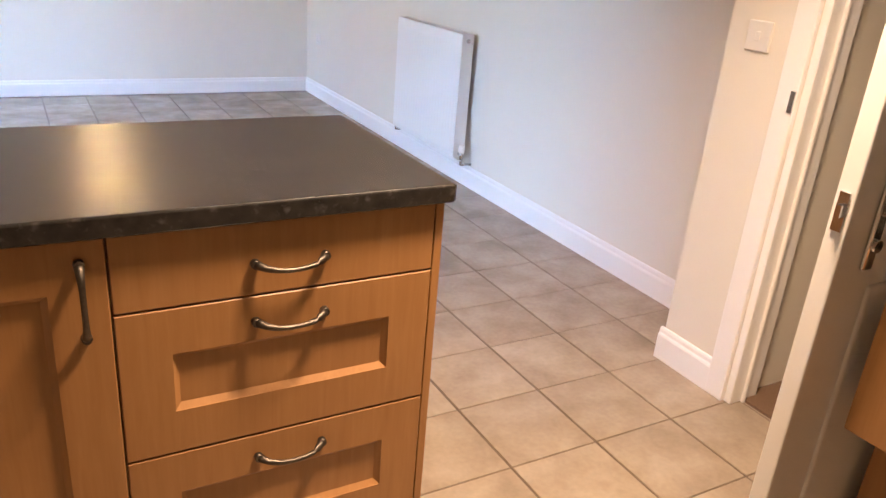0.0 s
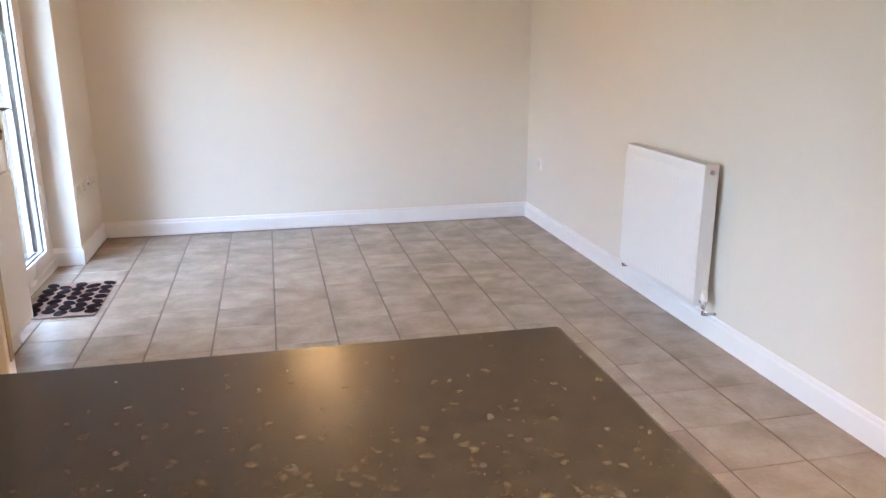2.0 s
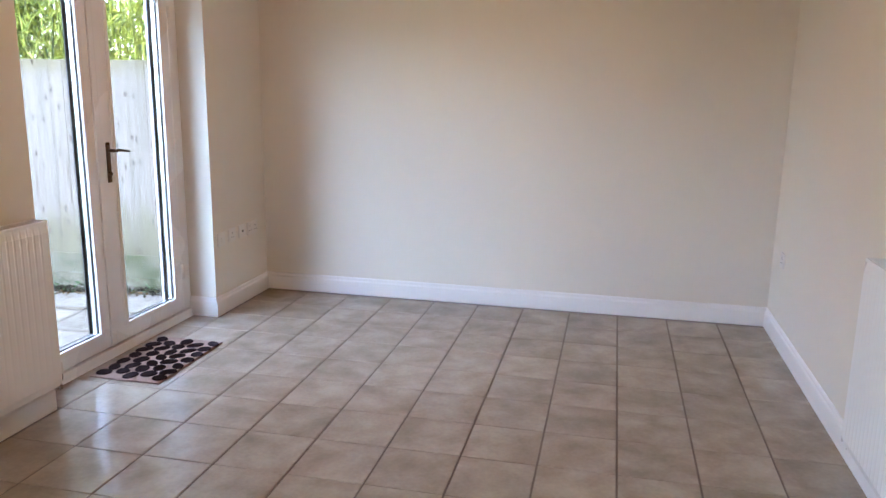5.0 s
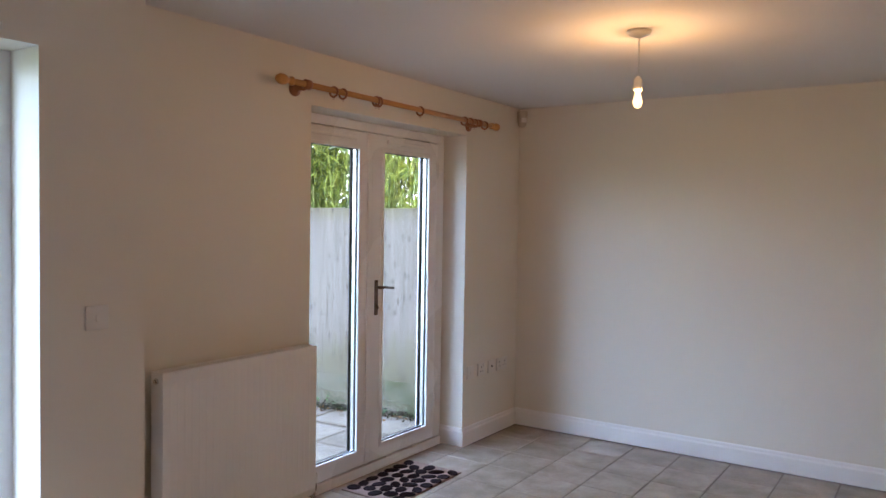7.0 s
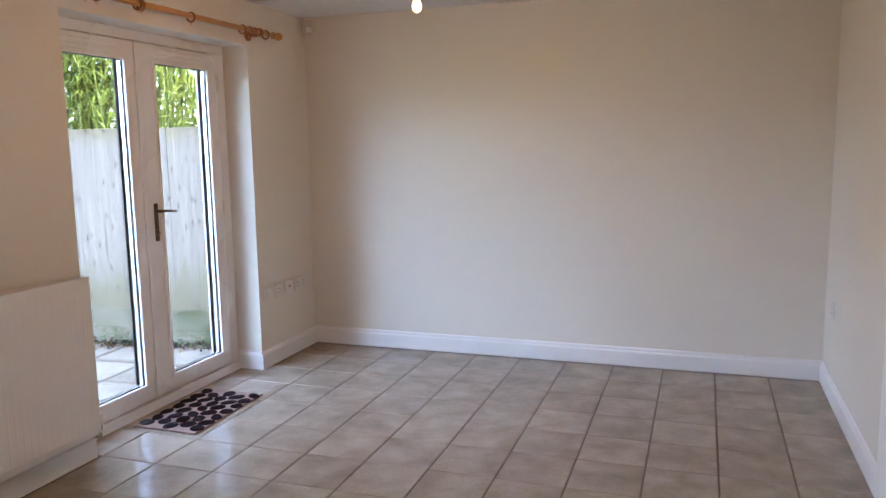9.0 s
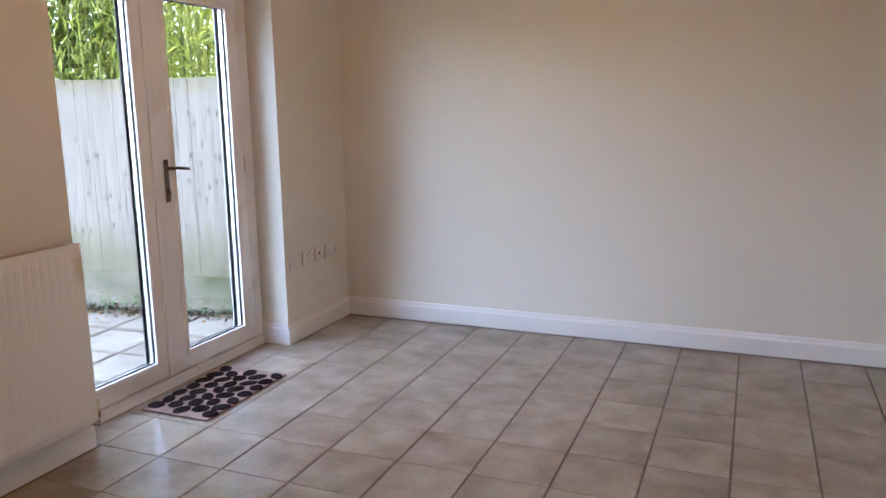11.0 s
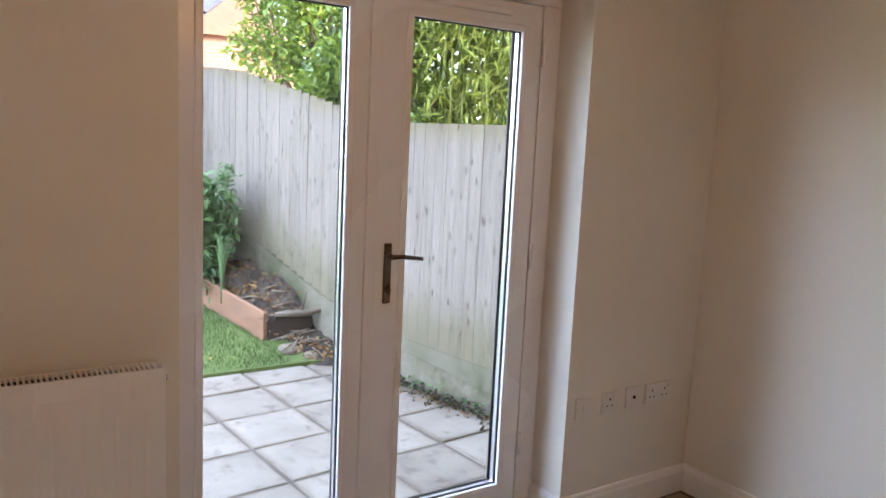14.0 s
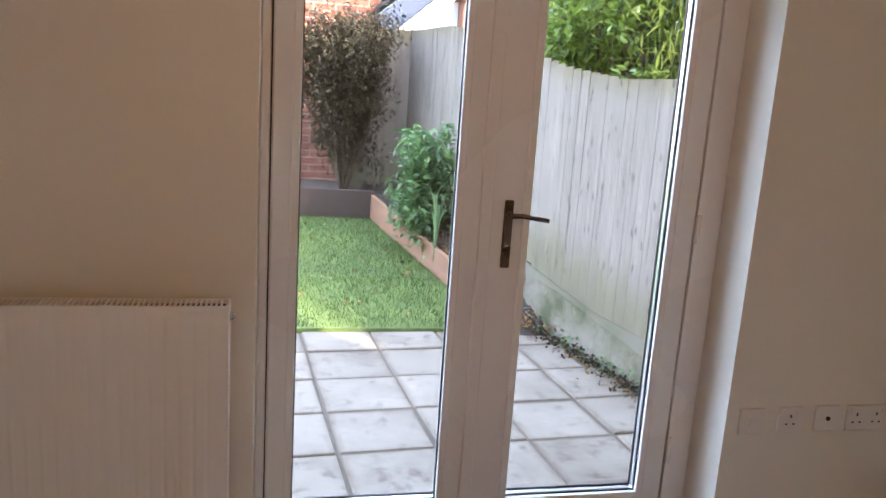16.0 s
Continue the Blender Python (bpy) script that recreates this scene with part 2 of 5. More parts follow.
def slab_material():
    """Pale riven slabs, each with its own clouds, dark lichen spots and dirt gathered along the joints."""
    m, n, l, b = nodes_of("patio_slab", 0.85)
    co, oi = n.new("ShaderNodeTexCoord"), n.new("ShaderNodeObjectInfo")
    sh = n.new("ShaderNodeVectorMath")
    sh.operation = "MULTIPLY_ADD"
    l.new(oi.outputs["Random"], sh.inputs[0])
    sh.inputs[1].default_value = (41, 29, 13)
    l.new(co.outputs["Object"], sh.inputs[2])

    def noise_at(scale, detail, rough=0.55):
        t = n.new("ShaderNodeTexNoise")
        t.inputs["Scale"].default_value, t.inputs["Detail"].default_value, t.inputs["Roughness"].default_value = scale, detail, rough
        l.new(sh.outputs[0], t.inputs["Vector"])
        return t
    cloud, spot, fine = noise_at(3.2, 3), noise_at(11, 5, 0.65), noise_at(70, 4)
    c = ramp(n, l, cloud.outputs[0], [(0.3, (0.19, 0.156, 0.119)), (0.5, (0.245, 0.207, 0.163)), (0.7, (0.285, 0.243, 0.196))])
    k = ramp(n, l, spot.outputs[0], [(0.33, (0.55, 0.51, 0.45)), (0.46, (1, 1, 1))])
    f = ramp(n, l, fine.outputs[0], [(0.3, (0.86, 0.86, 0.86)), (0.7, (1, 1, 1))])
    r = ramp(n, l, oi.outputs["Random"], [(0, (0.80, 0.79, 0.77)), (1, (1, 1, 1))])
    out = mixed(n, l, mixed(n, l, mixed(n, l, c.outputs[0], k.outputs[0], 0.9), f.outputs[0], 1), r.outputs[0], 1)
    ab = n.new("ShaderNodeVectorMath")
    ab.operation = "ABSOLUTE"
    l.new(co.outputs["Object"], ab.inputs[0])
    sep = n.new("ShaderNodeSeparateXYZ")
    l.new(ab.outputs[0], sep.inputs[0])
    mx = n.new("ShaderNodeMath")
    mx.operation = "MAXIMUM"
    l.new(sep.outputs[0], mx.inputs[0])
    l.new(sep.outputs[1], mx.inputs[1])
    ad = n.new("ShaderNodeMath")
    ad.operation = "MULTIPLY_ADD"
    ad.inputs[1].default_value = 0.09
    l.new(spot.outputs[0], ad.inputs[0])
    l.new(mx.outputs[0], ad.inputs[2])
    e = ramp(n, l, ad.outputs[0], [(0.222, (1, 1, 1)), (0.262, (0.60, 0.53, 0.44))])
    l.new(mixed(n, l, out, e.outputs[0], 0.9), b.inputs["Base Color"])
    bump(n, l, b, spot.outputs[0], 0.25, 0.003)
    return m


def gravelboard_material():
    m, n, l, b = nodes_of("mossy_gravel_board", 0.92)
    wide, fine = tex(n, l, 2.6, 5, 0.65), tex(n, l, 45, 4)
    c = ramp(n, l, wide.outputs[0], [(0.34, (0.235, 0.198, 0.155)), (0.50, (0.155, 0.136, 0.088)), (0.62, (0.068, 0.074, 0.03))])
    f = ramp(n, l, fine.outputs[0], [(0.3, (0.7, 0.7, 0.7)), (0.7, (1, 1, 1))])
    l.new(mixed(n, l, c.outputs[0], f.outputs[0], 1), b.inputs["Base Color"])
    bump(n, l, b, fine.outputs[0], 0.4, 0.004)
    return m


def maple_material():
    m, n, l, b = nodes_of("maple_veneer", 0.38)
    streak = tex(n, l, 9, 6, 0.6, (7, 7, 0.5), 0.6)
    wide = tex(n, l, 1.6, 3, 0.5, (2, 2, 0.7))
    c = ramp(n, l, streak.outputs[0], [(0.2, (0.33, 0.158, 0.050)), (0.55, (0.38, 0.194, 0.064)), (0.85, (0.43, 0.228, 0.079))])
    w = ramp(n, l, wide.outputs[0], [(0.3, (0.88, 0.86, 0.84)), (0.7, (1, 1, 1))])
    l.new(mixed(n, l, c.outputs[0], w.outputs[0], 1), b.inputs["Base Color"])
    bump(n, l, b, streak.outputs[0], 0.05, 0.001)
    return m


def worktop_material():
    m, n, l, b = nodes_of("black_speckled_laminate", 0.25)
    co = n.new("ShaderNodeTexCoord")
    base = tex(n, l, 30, 5)
    out = ramp(n, l, base.outputs[0], [(0.3, (0.014, 0.0135, 0.0135)), (0.75, (0.034, 0.031, 0.029))]).outputs[0]
    for scale, lo, hi, tone in ((30, 0.04, 0.28, (0.036, 0.035, 0.034)), (55, 0.06, 0.30, (0.016, 0.0155, 0.015)), (19, 0.03, 0.15, (0.05, 0.049, 0.047))):
        v = n.new("ShaderNodeTexVoronoi")
        v.inputs["Scale"].default_value = scale
        warp = tex(n, l, scale * 1.5, 2)
        mv = n.new("ShaderNodeMix")
        mv.data_type = "VECTOR"
        mv.inputs[0].default_value = 0.03
        l.new(co.outputs["Object"], mv.inputs[4])
        l.new(warp.outputs["Color"], mv.inputs[5])
        l.new(mv.outputs[1], v.inputs["Vector"])
        k = ramp(n, l, v.outputs["Distance"], [(lo, tone), (hi, (0, 0, 0))])
        out = mixed(n, l, out, k.outputs[0], 1.0, "ADD")
    l.new(out, b.inputs["Base Color"])
    bump(n, l, b, base.outputs[0], 0.03, 0.0006)
    return m


def brick_material():
    m, n, l, b = nodes_of("red_brick", 0.85)
    co = n.new("ShaderNodeTexCoord")
    t = n.new("ShaderNodeTexBrick")
    sep = n.new("ShaderNodeSeparateXYZ")
    com = n.new("ShaderNodeCombineXYZ")
    l.new(co.outputs["Object"], sep.inputs[0])
    l.new(sep.outputs[1], com.inputs[0])
    l.new(sep.outputs[2], com.inputs[1])
    l.new(com.outputs[0], t.inputs["Vector"])
    t.inputs["Scale"].default_value = 1.0
    t.inputs["Brick Width"].default_value, t.inputs["Row Height"].default_value, t.inputs["Mortar Size"].default_value = 0.225, 0.075, 0.006
    t.inputs["Color1"].default_value = (0.25, 0.085, 0.045, 1)
    t.inputs["Color2"].default_value = (0.18, 0.055, 0.032, 1)
    t.inputs["Mortar"].default_value = (0.28, 0.23, 0.18, 1)
    g = tex(n, l, 40, 4)
    f = ramp(n, l, g.outputs[0], [(0.3, (0.75, 0.75, 0.75)), (0.7, (1, 1, 1))])
    l.new(mixed(n, l, t.outputs[0], f.outputs[0], 1), b.inputs["Base Color"])
    bump(n, l, b, t.outputs[1], -0.5, 0.006)
    return m


def leaf_material(name, dark, light, gloss=0.4):
    m, n, l, b = nodes_of(name, gloss)
    ge = n.new("ShaderNodeNewGeometry")
    c = ramp(n, l, ge.outputs["Random Per Island"], [(0, dark), (0.6, light), (1, scaled(light, 1.35))])
    g = tex(n, l, 30, 3)
    f = ramp(n, l, g.outputs[0], [(0.3, (0.75, 0.75, 0.75)), (0.7, (1, 1, 1))])
    out = mixed(n, l, c.outputs[0], f.outputs[0], 1)
    l.new(out, b.inputs["Base Color"])
    tr = n.new("ShaderNodeBsdfTranslucent")
    l.new(out, tr.inputs["Color"])
    mx = n.new("ShaderNodeMixShader")
    mx.inputs[0].default_value = 0.42
    l.new(b.outputs[0], mx.inputs[1])
    l.new(tr.outputs[0], mx.inputs[2])
    l.new(mx.outputs[0], n["Material Output"].inputs["Surface"])
    return m


def glass_material():
    m, n, l, b = nodes_of("window_glass", 0.0)
    gl = n.new("ShaderNodeBsdfGlossy")
    gl.inputs["Roughness"].default_value = 0.0
    tp = n.new("ShaderNodeBsdfTransparent")
    tp.inputs["Color"].default_value = (0.985, 0.99, 0.987, 1)
    fr = n.new("ShaderNodeLayerWeight")
    po = n.new("ShaderNodeMath")
    po.operation = "POWER"
    po.inputs[1].default_value = 5.0
    l.new(fr.outputs["Facing"], po.inputs[0])
    ma = n.new("ShaderNodeMath")
    ma.operation = "MULTIPLY_ADD"
    ma.inputs[1].default_value, ma.inputs[2].default_value = 0.6, 0.018
    l.new(po.outputs[0], ma.inputs[0])
    mx = n.new("ShaderNodeMixShader")
    l.new(ma.outputs[0], mx.inputs[0])
    l.new(tp.outputs[0], mx.inputs[1])
    l.new(gl.outputs[0], mx.inputs[2])
    l.new(mx.outputs[0], n["Material Output"].inputs["Surface"])
    return m


def bulb_material():
    m, n, l, b = nodes_of("lit_bulb", 0.3, color=(1, 0.9, 0.7))
    b.inputs["Emission Color"].default_value = (1.0, 0.60, 0.22, 1)
    b.inputs["Emission Strength"].default_value = 0.16
    return m


FENCE, SLAB, GRAVELBOARD = fence_material(), slab_material(), gravelboard_material()
TILE, MAPLE, WORKTOP, BRICK, GLASS, BULB = tile_material(), maple_material(), worktop_material(), brick_material(), glass_material(), bulb_material()
LAUREL = leaf_material("laurel_leaf", (0.06, 0.115, 0.02), (0.22, 0.30, 0.05), 0.35)
BAMBOO = leaf_material("bamboo_leaf", (0.07, 0.11, 0.02), (0.36, 0.39, 0.07), 0.5)
BUSHLEAF = leaf_material("bush_leaf", (0.035, 0.085, 0.03), (0.12, 0.22, 0.075), 0.35)
STRAP = leaf_material("strap_leaf", (0.14, 0.24, 0.10), (0.22, 0.33, 0.15), 0.4)
DRYLEAF = leaf_material("dry_shrub_leaf", (0.022, 0.016, 0.010), (0.058, 0.048, 0.024), 0.9)
GRASS = leaf_material("grass_blade", (0.05, 0.10, 0.02), (0.115, 0.185, 0.04), 0.6)
FALLEN = leaf_material("fallen_leaf", (0.16, 0.07, 0.025), (0.34, 0.19, 0.07), 0.8)


# ---- building helpers ----
def box(bm, x0, x1, y0, y1, z0, z1, bevel=0.0, seg=2):
    vs = [bm.verts.new((x, y, z)) for z in (z0, z1) for y in (y0, y1) for x in (x0, x1)]
    fs = [bm.faces.new([vs[i] for i in q]) for q in ((0, 2, 3, 1), (4, 5, 7, 6), (0, 1, 5, 4), (2, 6, 7, 3), (0, 4, 6, 2), (1, 3, 7, 5))]
    if bevel:
        es = list({e for f in fs for e in f.edges})
        bmesh.ops.bevel(bm, geom=es, offset=bevel, segments=seg, affect="EDGES", profile=0.5)
    return bm


def boxes(*rows, bevel=0.0, seg=2):
    bm = bmesh.new()
    for r in rows:
        box(bm, *r, bevel=bevel, seg=seg)
    return bm


def tube(bm, a, b, r0, r1=None, n=12, caps=True):
    a, b = Vector(a), Vector(b)
    r1 = r0 if r1 is None else r1
    q = (b - a).to_track_quat("Z", "Y")
    rings = []
    for p, r in ((a, r0), (b, r1)):
        rings.append([bm.verts.new(p + q @ Vector((r * math.cos(2 * math.pi * i / n), r * math.sin(2 * math.pi * i / n), 0))) for i in range(n)])
    for i in range(n):
        f = bm.faces.new((rings[0][i], rings[0][(i + 1) % n], rings[1][(i + 1) % n], rings[1][i]))
        f.smooth = True
    if caps:
        bm.faces.new(rings[0][::-1])
        bm.faces.new(rings[1])
    return bm


def ring_frame(x0, x1, outer, inner, e):
    """One rectangular frame in the plane of y and z, x0 to x1 thick, its edges eased by e."""
    bm = bmesh.new()
    (a, b, c, d), (p, q, r, s) = outer, inner

    def loop(x, o, y0, y1, z0, z1):
        return [bm.verts.new((x, y, z)) for y, z in ((y0 + o, z0 + o), (y1 - o, z0 + o), (y1 - o, z1 - o), (y0 + o, z1 - o))]
    ls = [loop(x0, 0, a, b, c, d), loop(x1 - e, 0, a, b, c, d)]
    if e:
        ls.append(loop(x1, e, a, b, c, d))
        ls.append(loop(x1, -e, p, q, r, s))
    ls += [loop(x1 - e, 0, p, q, r, s), loop(x0, 0, p, q, r, s)]
    for u, v in zip(ls, ls[1:] + ls[:1]):
        for k in range(4):
            bm.faces.new((u[k], u[(k + 1) % 4], v[(k + 1) % 4], v[k]))
    return bm


def sweep(bm, pts, radii, n=10):
    """One smooth tube through the points."""
    pts = [Vector(p) for p in pts]
    rings = []
    for i, (p, r) in enumerate(zip(pts, radii)):
        d = pts[min(i + 1, len(pts) - 1)] - pts[max(i - 1, 0)]
        d.normalize()
        u = d.cross(Vector((0.577, 0.577, -0.577))).normalized() if abs(d.x) > 0.9 else d.cross(Vector((1, 0, 0))).normalized()
        v = d.cross(u)
        rings.append([bm.verts.new(p + (u * math.cos(2 * math.pi * k / n) + v * math.sin(2 * math.pi * k / n)) * r) for k in range(n)])
    for a, b in zip(rings, rings[1:]):
        for k in range(n):
            bm.faces.new((a[k], a[(k + 1) % n], b[(k + 1) % n], b[k])).smooth = True
    bm.faces.new(rings[0][::-1])
    bm.faces.new(rings[-1])
    return bm


def lathe(bm, profile, m=None, n=20):
    """profile: rows of (radius, height), turned about z and laid by m."""
    m = m or Matrix()
    rings = [[bm.verts.new(m @ Vector((r * math.cos(2 * math.pi * i / n), r * math.sin(2 * math.pi * i / n), h))) for i in range(n)] for r, h in profile]
    for a, b in zip(rings, rings[1:]):
        for i in range(n):
            f = bm.faces.new((a[i], a[(i + 1) % n], b[(i + 1) % n], b[i]))
            f.smooth = True
    bm.faces.new(rings[0][::-1])
    bm.faces.new(rings[-1])
    return bm


def torus(bm, m, big, small, n=20, k=8):
    g = [[bm.verts.new(m @ Vector(((big + small * math.cos(2 * math.pi * j / k)) * math.cos(2 * math.pi * i / n),
                                   (big + small * math.cos(2 * math.pi * j / k)) * math.sin(2 * math.pi * i / n),
                                   small * math.sin(2 * math.pi * j / k)))) for j in range(k)] for i in range(n)]
    for i in range(n):
        for j in range(k):
            f = bm.faces.new((g[i][j], g[(i + 1) % n][j], g[(i + 1) % n][(j + 1) % k], g[i][(j + 1) % k]))
            f.smooth = True
    return bm


def mesh_of(name, bm, material):
    bmesh.ops.recalc_face_normals(bm, faces=bm.faces)
    me = bpy.data.meshes.new(name)
    bm.to_mesh(me)
    bm.free()
    me.materials.append(material)
    return me


def thing(name, bm, material, label="", category="", group="", kind=""):
    return tagged(new(name, mesh_of(name, bm, material)), label, category, group, kind)


def empty(name, at, label, category, group="", kind=""):
    ob = new(name)
    ob.location = at
    ob.empty_display_size = 0.05
    return tagged(ob, label, category, group, kind)


def standing(ob):
    """Where an object stands in the world, before the scene is evaluated."""
    m = ob.matrix_basis.copy()
    return standing(ob.parent) @ ob.matrix_parent_inverse @ m if ob.parent else m


def part(name, bm, material, parent, label=""):
    ob = new(name, mesh_of(name, bm, material))
    ob.parent = parent
    ob.matrix_parent_inverse = standing(parent).inverted()
    return tagged(ob, label)


def piece(name, me, parent, m):
    """One of many alike pieces on one shared mesh."""
    ob = new(name, me)
    ob.parent = parent
    ob.matrix_parent_inverse = parent.matrix_basis.inverted()
    ob.matrix_basis = m
    return ob


# ---- structure ----
H, W, LX, RX = 2.28, 3.325, 0.10, 2.98
S = "structure"
FY0, FY1, FZ = -2.145, -0.717, 2.02      # french door opening
DY0, DY1, DZ = -4.255, -3.525, 2.02      # back door opening
HY0, HY1, HZ = -5.80, -5.10, 2.0       # hall doorway
SOUTH = -8.3

thing("floor_slab", boxes((-0.3, 4.6, SOUTH - 0.3, 0.3, -0.25, -0.0035)), GROUT, "brown grout bed under the floor tiles", "floor", kind=S).name = "floor"
thing("ceiling", boxes((-0.3, 4.6, SOUTH - 0.3, 0.3, H, H + 0.2)), CEIL, "flat white painted plaster ceiling", "ceiling", kind=S)
thing("wall_north", boxes((-0.3, 4.6, 0, 0.3, -0.25, H)), WALL, "plain cream painted plaster wall", "wall", kind=S)
thing("wall_west", boxes((-0.3, 0, FY1, 0, -0.25, H), (-0.3, 0, -3.13, FY0, -0.25, H), (-0.3, 0, FY0, FY1, FZ, H), (-0.3, 0, FY0, FY1, -0.25, -0.004)),
      WALL, "cream painted wall around the french doors", "wall", kind=S)
thing("wall_west_kitchen", boxes((-0.3, LX, DY1, -3.13, -0.25, H), (-0.3, LX, DY0, DY1, DZ, H), (-0.3, LX, SOUTH, DY0, -0.25, H), (-0.3, LX, DY0, DY1, -0.25, -0.004)),
      WALL, "thicker cream painted wall beside the back door", "wall", kind=S)
thing("wall_east", boxes((W, W + 0.12, -4.80, 0, -0.25, H)), WALL, "cream painted wall behind a radiator", "wall", kind=S)
thing("wall_east_kitchen", boxes((RX, W + 0.12, HY1, -4.80, -0.25, H), (RX, RX + 0.12, HY0, HY1, HZ, H), (RX, RX + 0.12, SOUTH, HY0, -0.25, H)),
      WALL, "cream painted wall with the hall doorway", "wall", kind=S)
thing("wall_south", boxes((-0.3, 4.6, SOUTH - 0.3, SOUTH, -0.25, H)), WALL, "cream painted kitchen end wall", "wall", kind=S)
thing("wall_hall", boxes((4.3, 4.4, SOUTH, -0, -0.25, H), (W + 0.12, 4.3, -4.9, -4.80, -0.25, H), (RX + 0.12, 4.3, -6.9, -6.8, -0.25, H)), WALL, "cream painted hall wall", "wall", kind=S)
thing("hall_floor", boxes((RX + 0.06, 4.3, -6.8, -4.9, -0.003, 0.008)), HALLFLOOR, "brown carpet in the hall", "floor", kind=S)


def skirting(name, x0, y0, x1, y1, nx, ny):
    """A moulded board from one point to the other, against a wall whose normal is (nx, ny)."""
    bm = bmesh.new()
    prof = [(0.0, 0.0), (0.015, 0.0), (0.015, 0.088), (0.013, 0.094), (0.0095, 0.099), (0.0085, 0.112), (0.005, 0.119), (0.0, 0.12)]
    rings = [[bm.verts.new((x + nx * d, y + ny * d, h)) for d, h in prof] for x, y in ((x0, y0), (x1, y1))]
    for i in range(len(prof) - 1):
        bm.faces.new((rings[0][i], rings[1][i], rings[1][i + 1], rings[0][i + 1]))
    bm.faces.new(rings[0])
    bm.faces.new(rings[1][::-1])
    return thing(name, bm, GLOSS, "white gloss moulded skirting board", "skirting board", kind=S)


skirting("baseboard_north", 0.0, 0, W, 0, 0, -1)
skirting("baseboard_east", W, -4.80, W, -0.015, -1, 0)
skirting("baseboard_east_nib", RX, HY1 + 0.07, RX, -4.785, -1, 0)
skirting("baseboard_west_corner", 0, FY1 - 0.015, 0, -0.015, 1, 0)
skirting("baseboard_reveal", -0.1715, FY1, 0.0, FY1, 0, -1)
skirting("baseboard_west", 0, -3.13, 0, FY0, 1, 0)
skirting("baseboard_west_nib", LX, DY1, LX, -3.115, 1, 0)
skirting("baseboard_nib_end", 0.015, -3.13, LX, -3.13, 0, 1)
skirting("baseboard_kitchen", RX, SOUTH, RX, HY0 - 0.07, -1, 0)

# hall doorway lining and architrave
thing("trim_hall_doorway", boxes((RX - 0.018, RX, HY1, HY1 + 0.07, 0, HZ + 0.07), (RX - 0.018, RX, HY0 - 0.07, HY0, 0, HZ + 0.07), (RX - 0.018, RX, HY0, HY1, HZ, HZ + 0.07),
                                 (RX - 0.003, RX + 0.125, HY1 - 0.028, HY1 - 0.001, 0, HZ), (RX - 0.003, RX + 0.125, HY0 + 0.001, HY0 + 0.028, 0, HZ),
                                 (RX + 0.045, RX + 0.06, HY1 - 0.04, HY1 - 0.028, 0, HZ), bevel=0.004),
      GLOSS, "white gloss architrave and lining of the hall doorway", "door frame", kind=S)


# ---- french doors ----
def glazed_leaf(parent, name, y0, y1, g0, g1, zb, zt, gz0, gz1, x0, x1):
    leaf = part(name, ring_frame(x0, x1, (y0, y1, zb, zt), (g0, g1, gz0, gz1), 0.006), UPVC, parent, "white glazed upvc door leaf")
    part("edge_seal", ring_frame(x0 - 0.004, x0 + 0.030, (y0 - 0.004, y1 + 0.004, zb - 0.004, zt + 0.004), (g0, g1, gz0, gz1), 0.0), RUBBER, leaf, "dark rubber seal round the leaf")
    w = 0.011
    part("glazing_bead", boxes((x1 - 0.012, x1 + 0.006, g0 - 0.012, g0 + 0.012, gz0 - 0.01, gz1 + 0.01), (x1 - 0.012, x1 + 0.006, g1 - 0.012, g1 + 0.012, gz0 - 0.01, gz1 + 0.01),
                               (x1 - 0.012, x1 + 0.006, g0, g1, gz0 - 0.012, gz0 + 0.012), (x1 - 0.012, x1 + 0.006, g0, g1, gz1 - 0.012, gz1 + 0.012), bevel=0.004), UPVC, leaf)
    xm = x1 - 0.03
    part("gasket", boxes((xm + 0.012, xm + 0.02, g0 + 0.010, g0 + 0.016, gz0 + 0.01, gz1 - 0.01), (xm + 0.012, xm + 0.02, g1 - 0.016, g1 - 0.010, gz0 + 0.01, gz1 - 0.01),
                         (xm + 0.012, xm + 0.02, g0 + 0.01, g1 - 0.01, gz0 + 0.010, gz0 + 0.016), (xm + 0.012, xm + 0.02, g0 + 0.01, g1 - 0.01, gz1 - 0.016, gz1 - 0.010)), RUBBER, leaf, "black rubber gasket")
    part("spacer_bar", boxes((xm - 0.012, xm + 0.006, g0, g0 + w, gz0, gz1), (xm - 0.012, xm + 0.006, g1 - w, g1, gz0, gz1),
                             (xm - 0.012, xm + 0.006, g0 + w, g1 - w, gz0, gz0 + w), (xm - 0.012, xm + 0.006, g0 + w, g1 - w, gz1 - w, gz1)), SPACER, leaf, "bright spacer bar between the panes")
    for dx in (-0.013, 0.007):
        p = part("pane", boxes((xm + dx, xm + dx + 0.003, g0 - 0.004, g1 + 0.004, gz0 - 0.004, gz1 + 0.004)), GLASS, leaf, "clear glass")
        p.visible_shadow = False
    return leaf


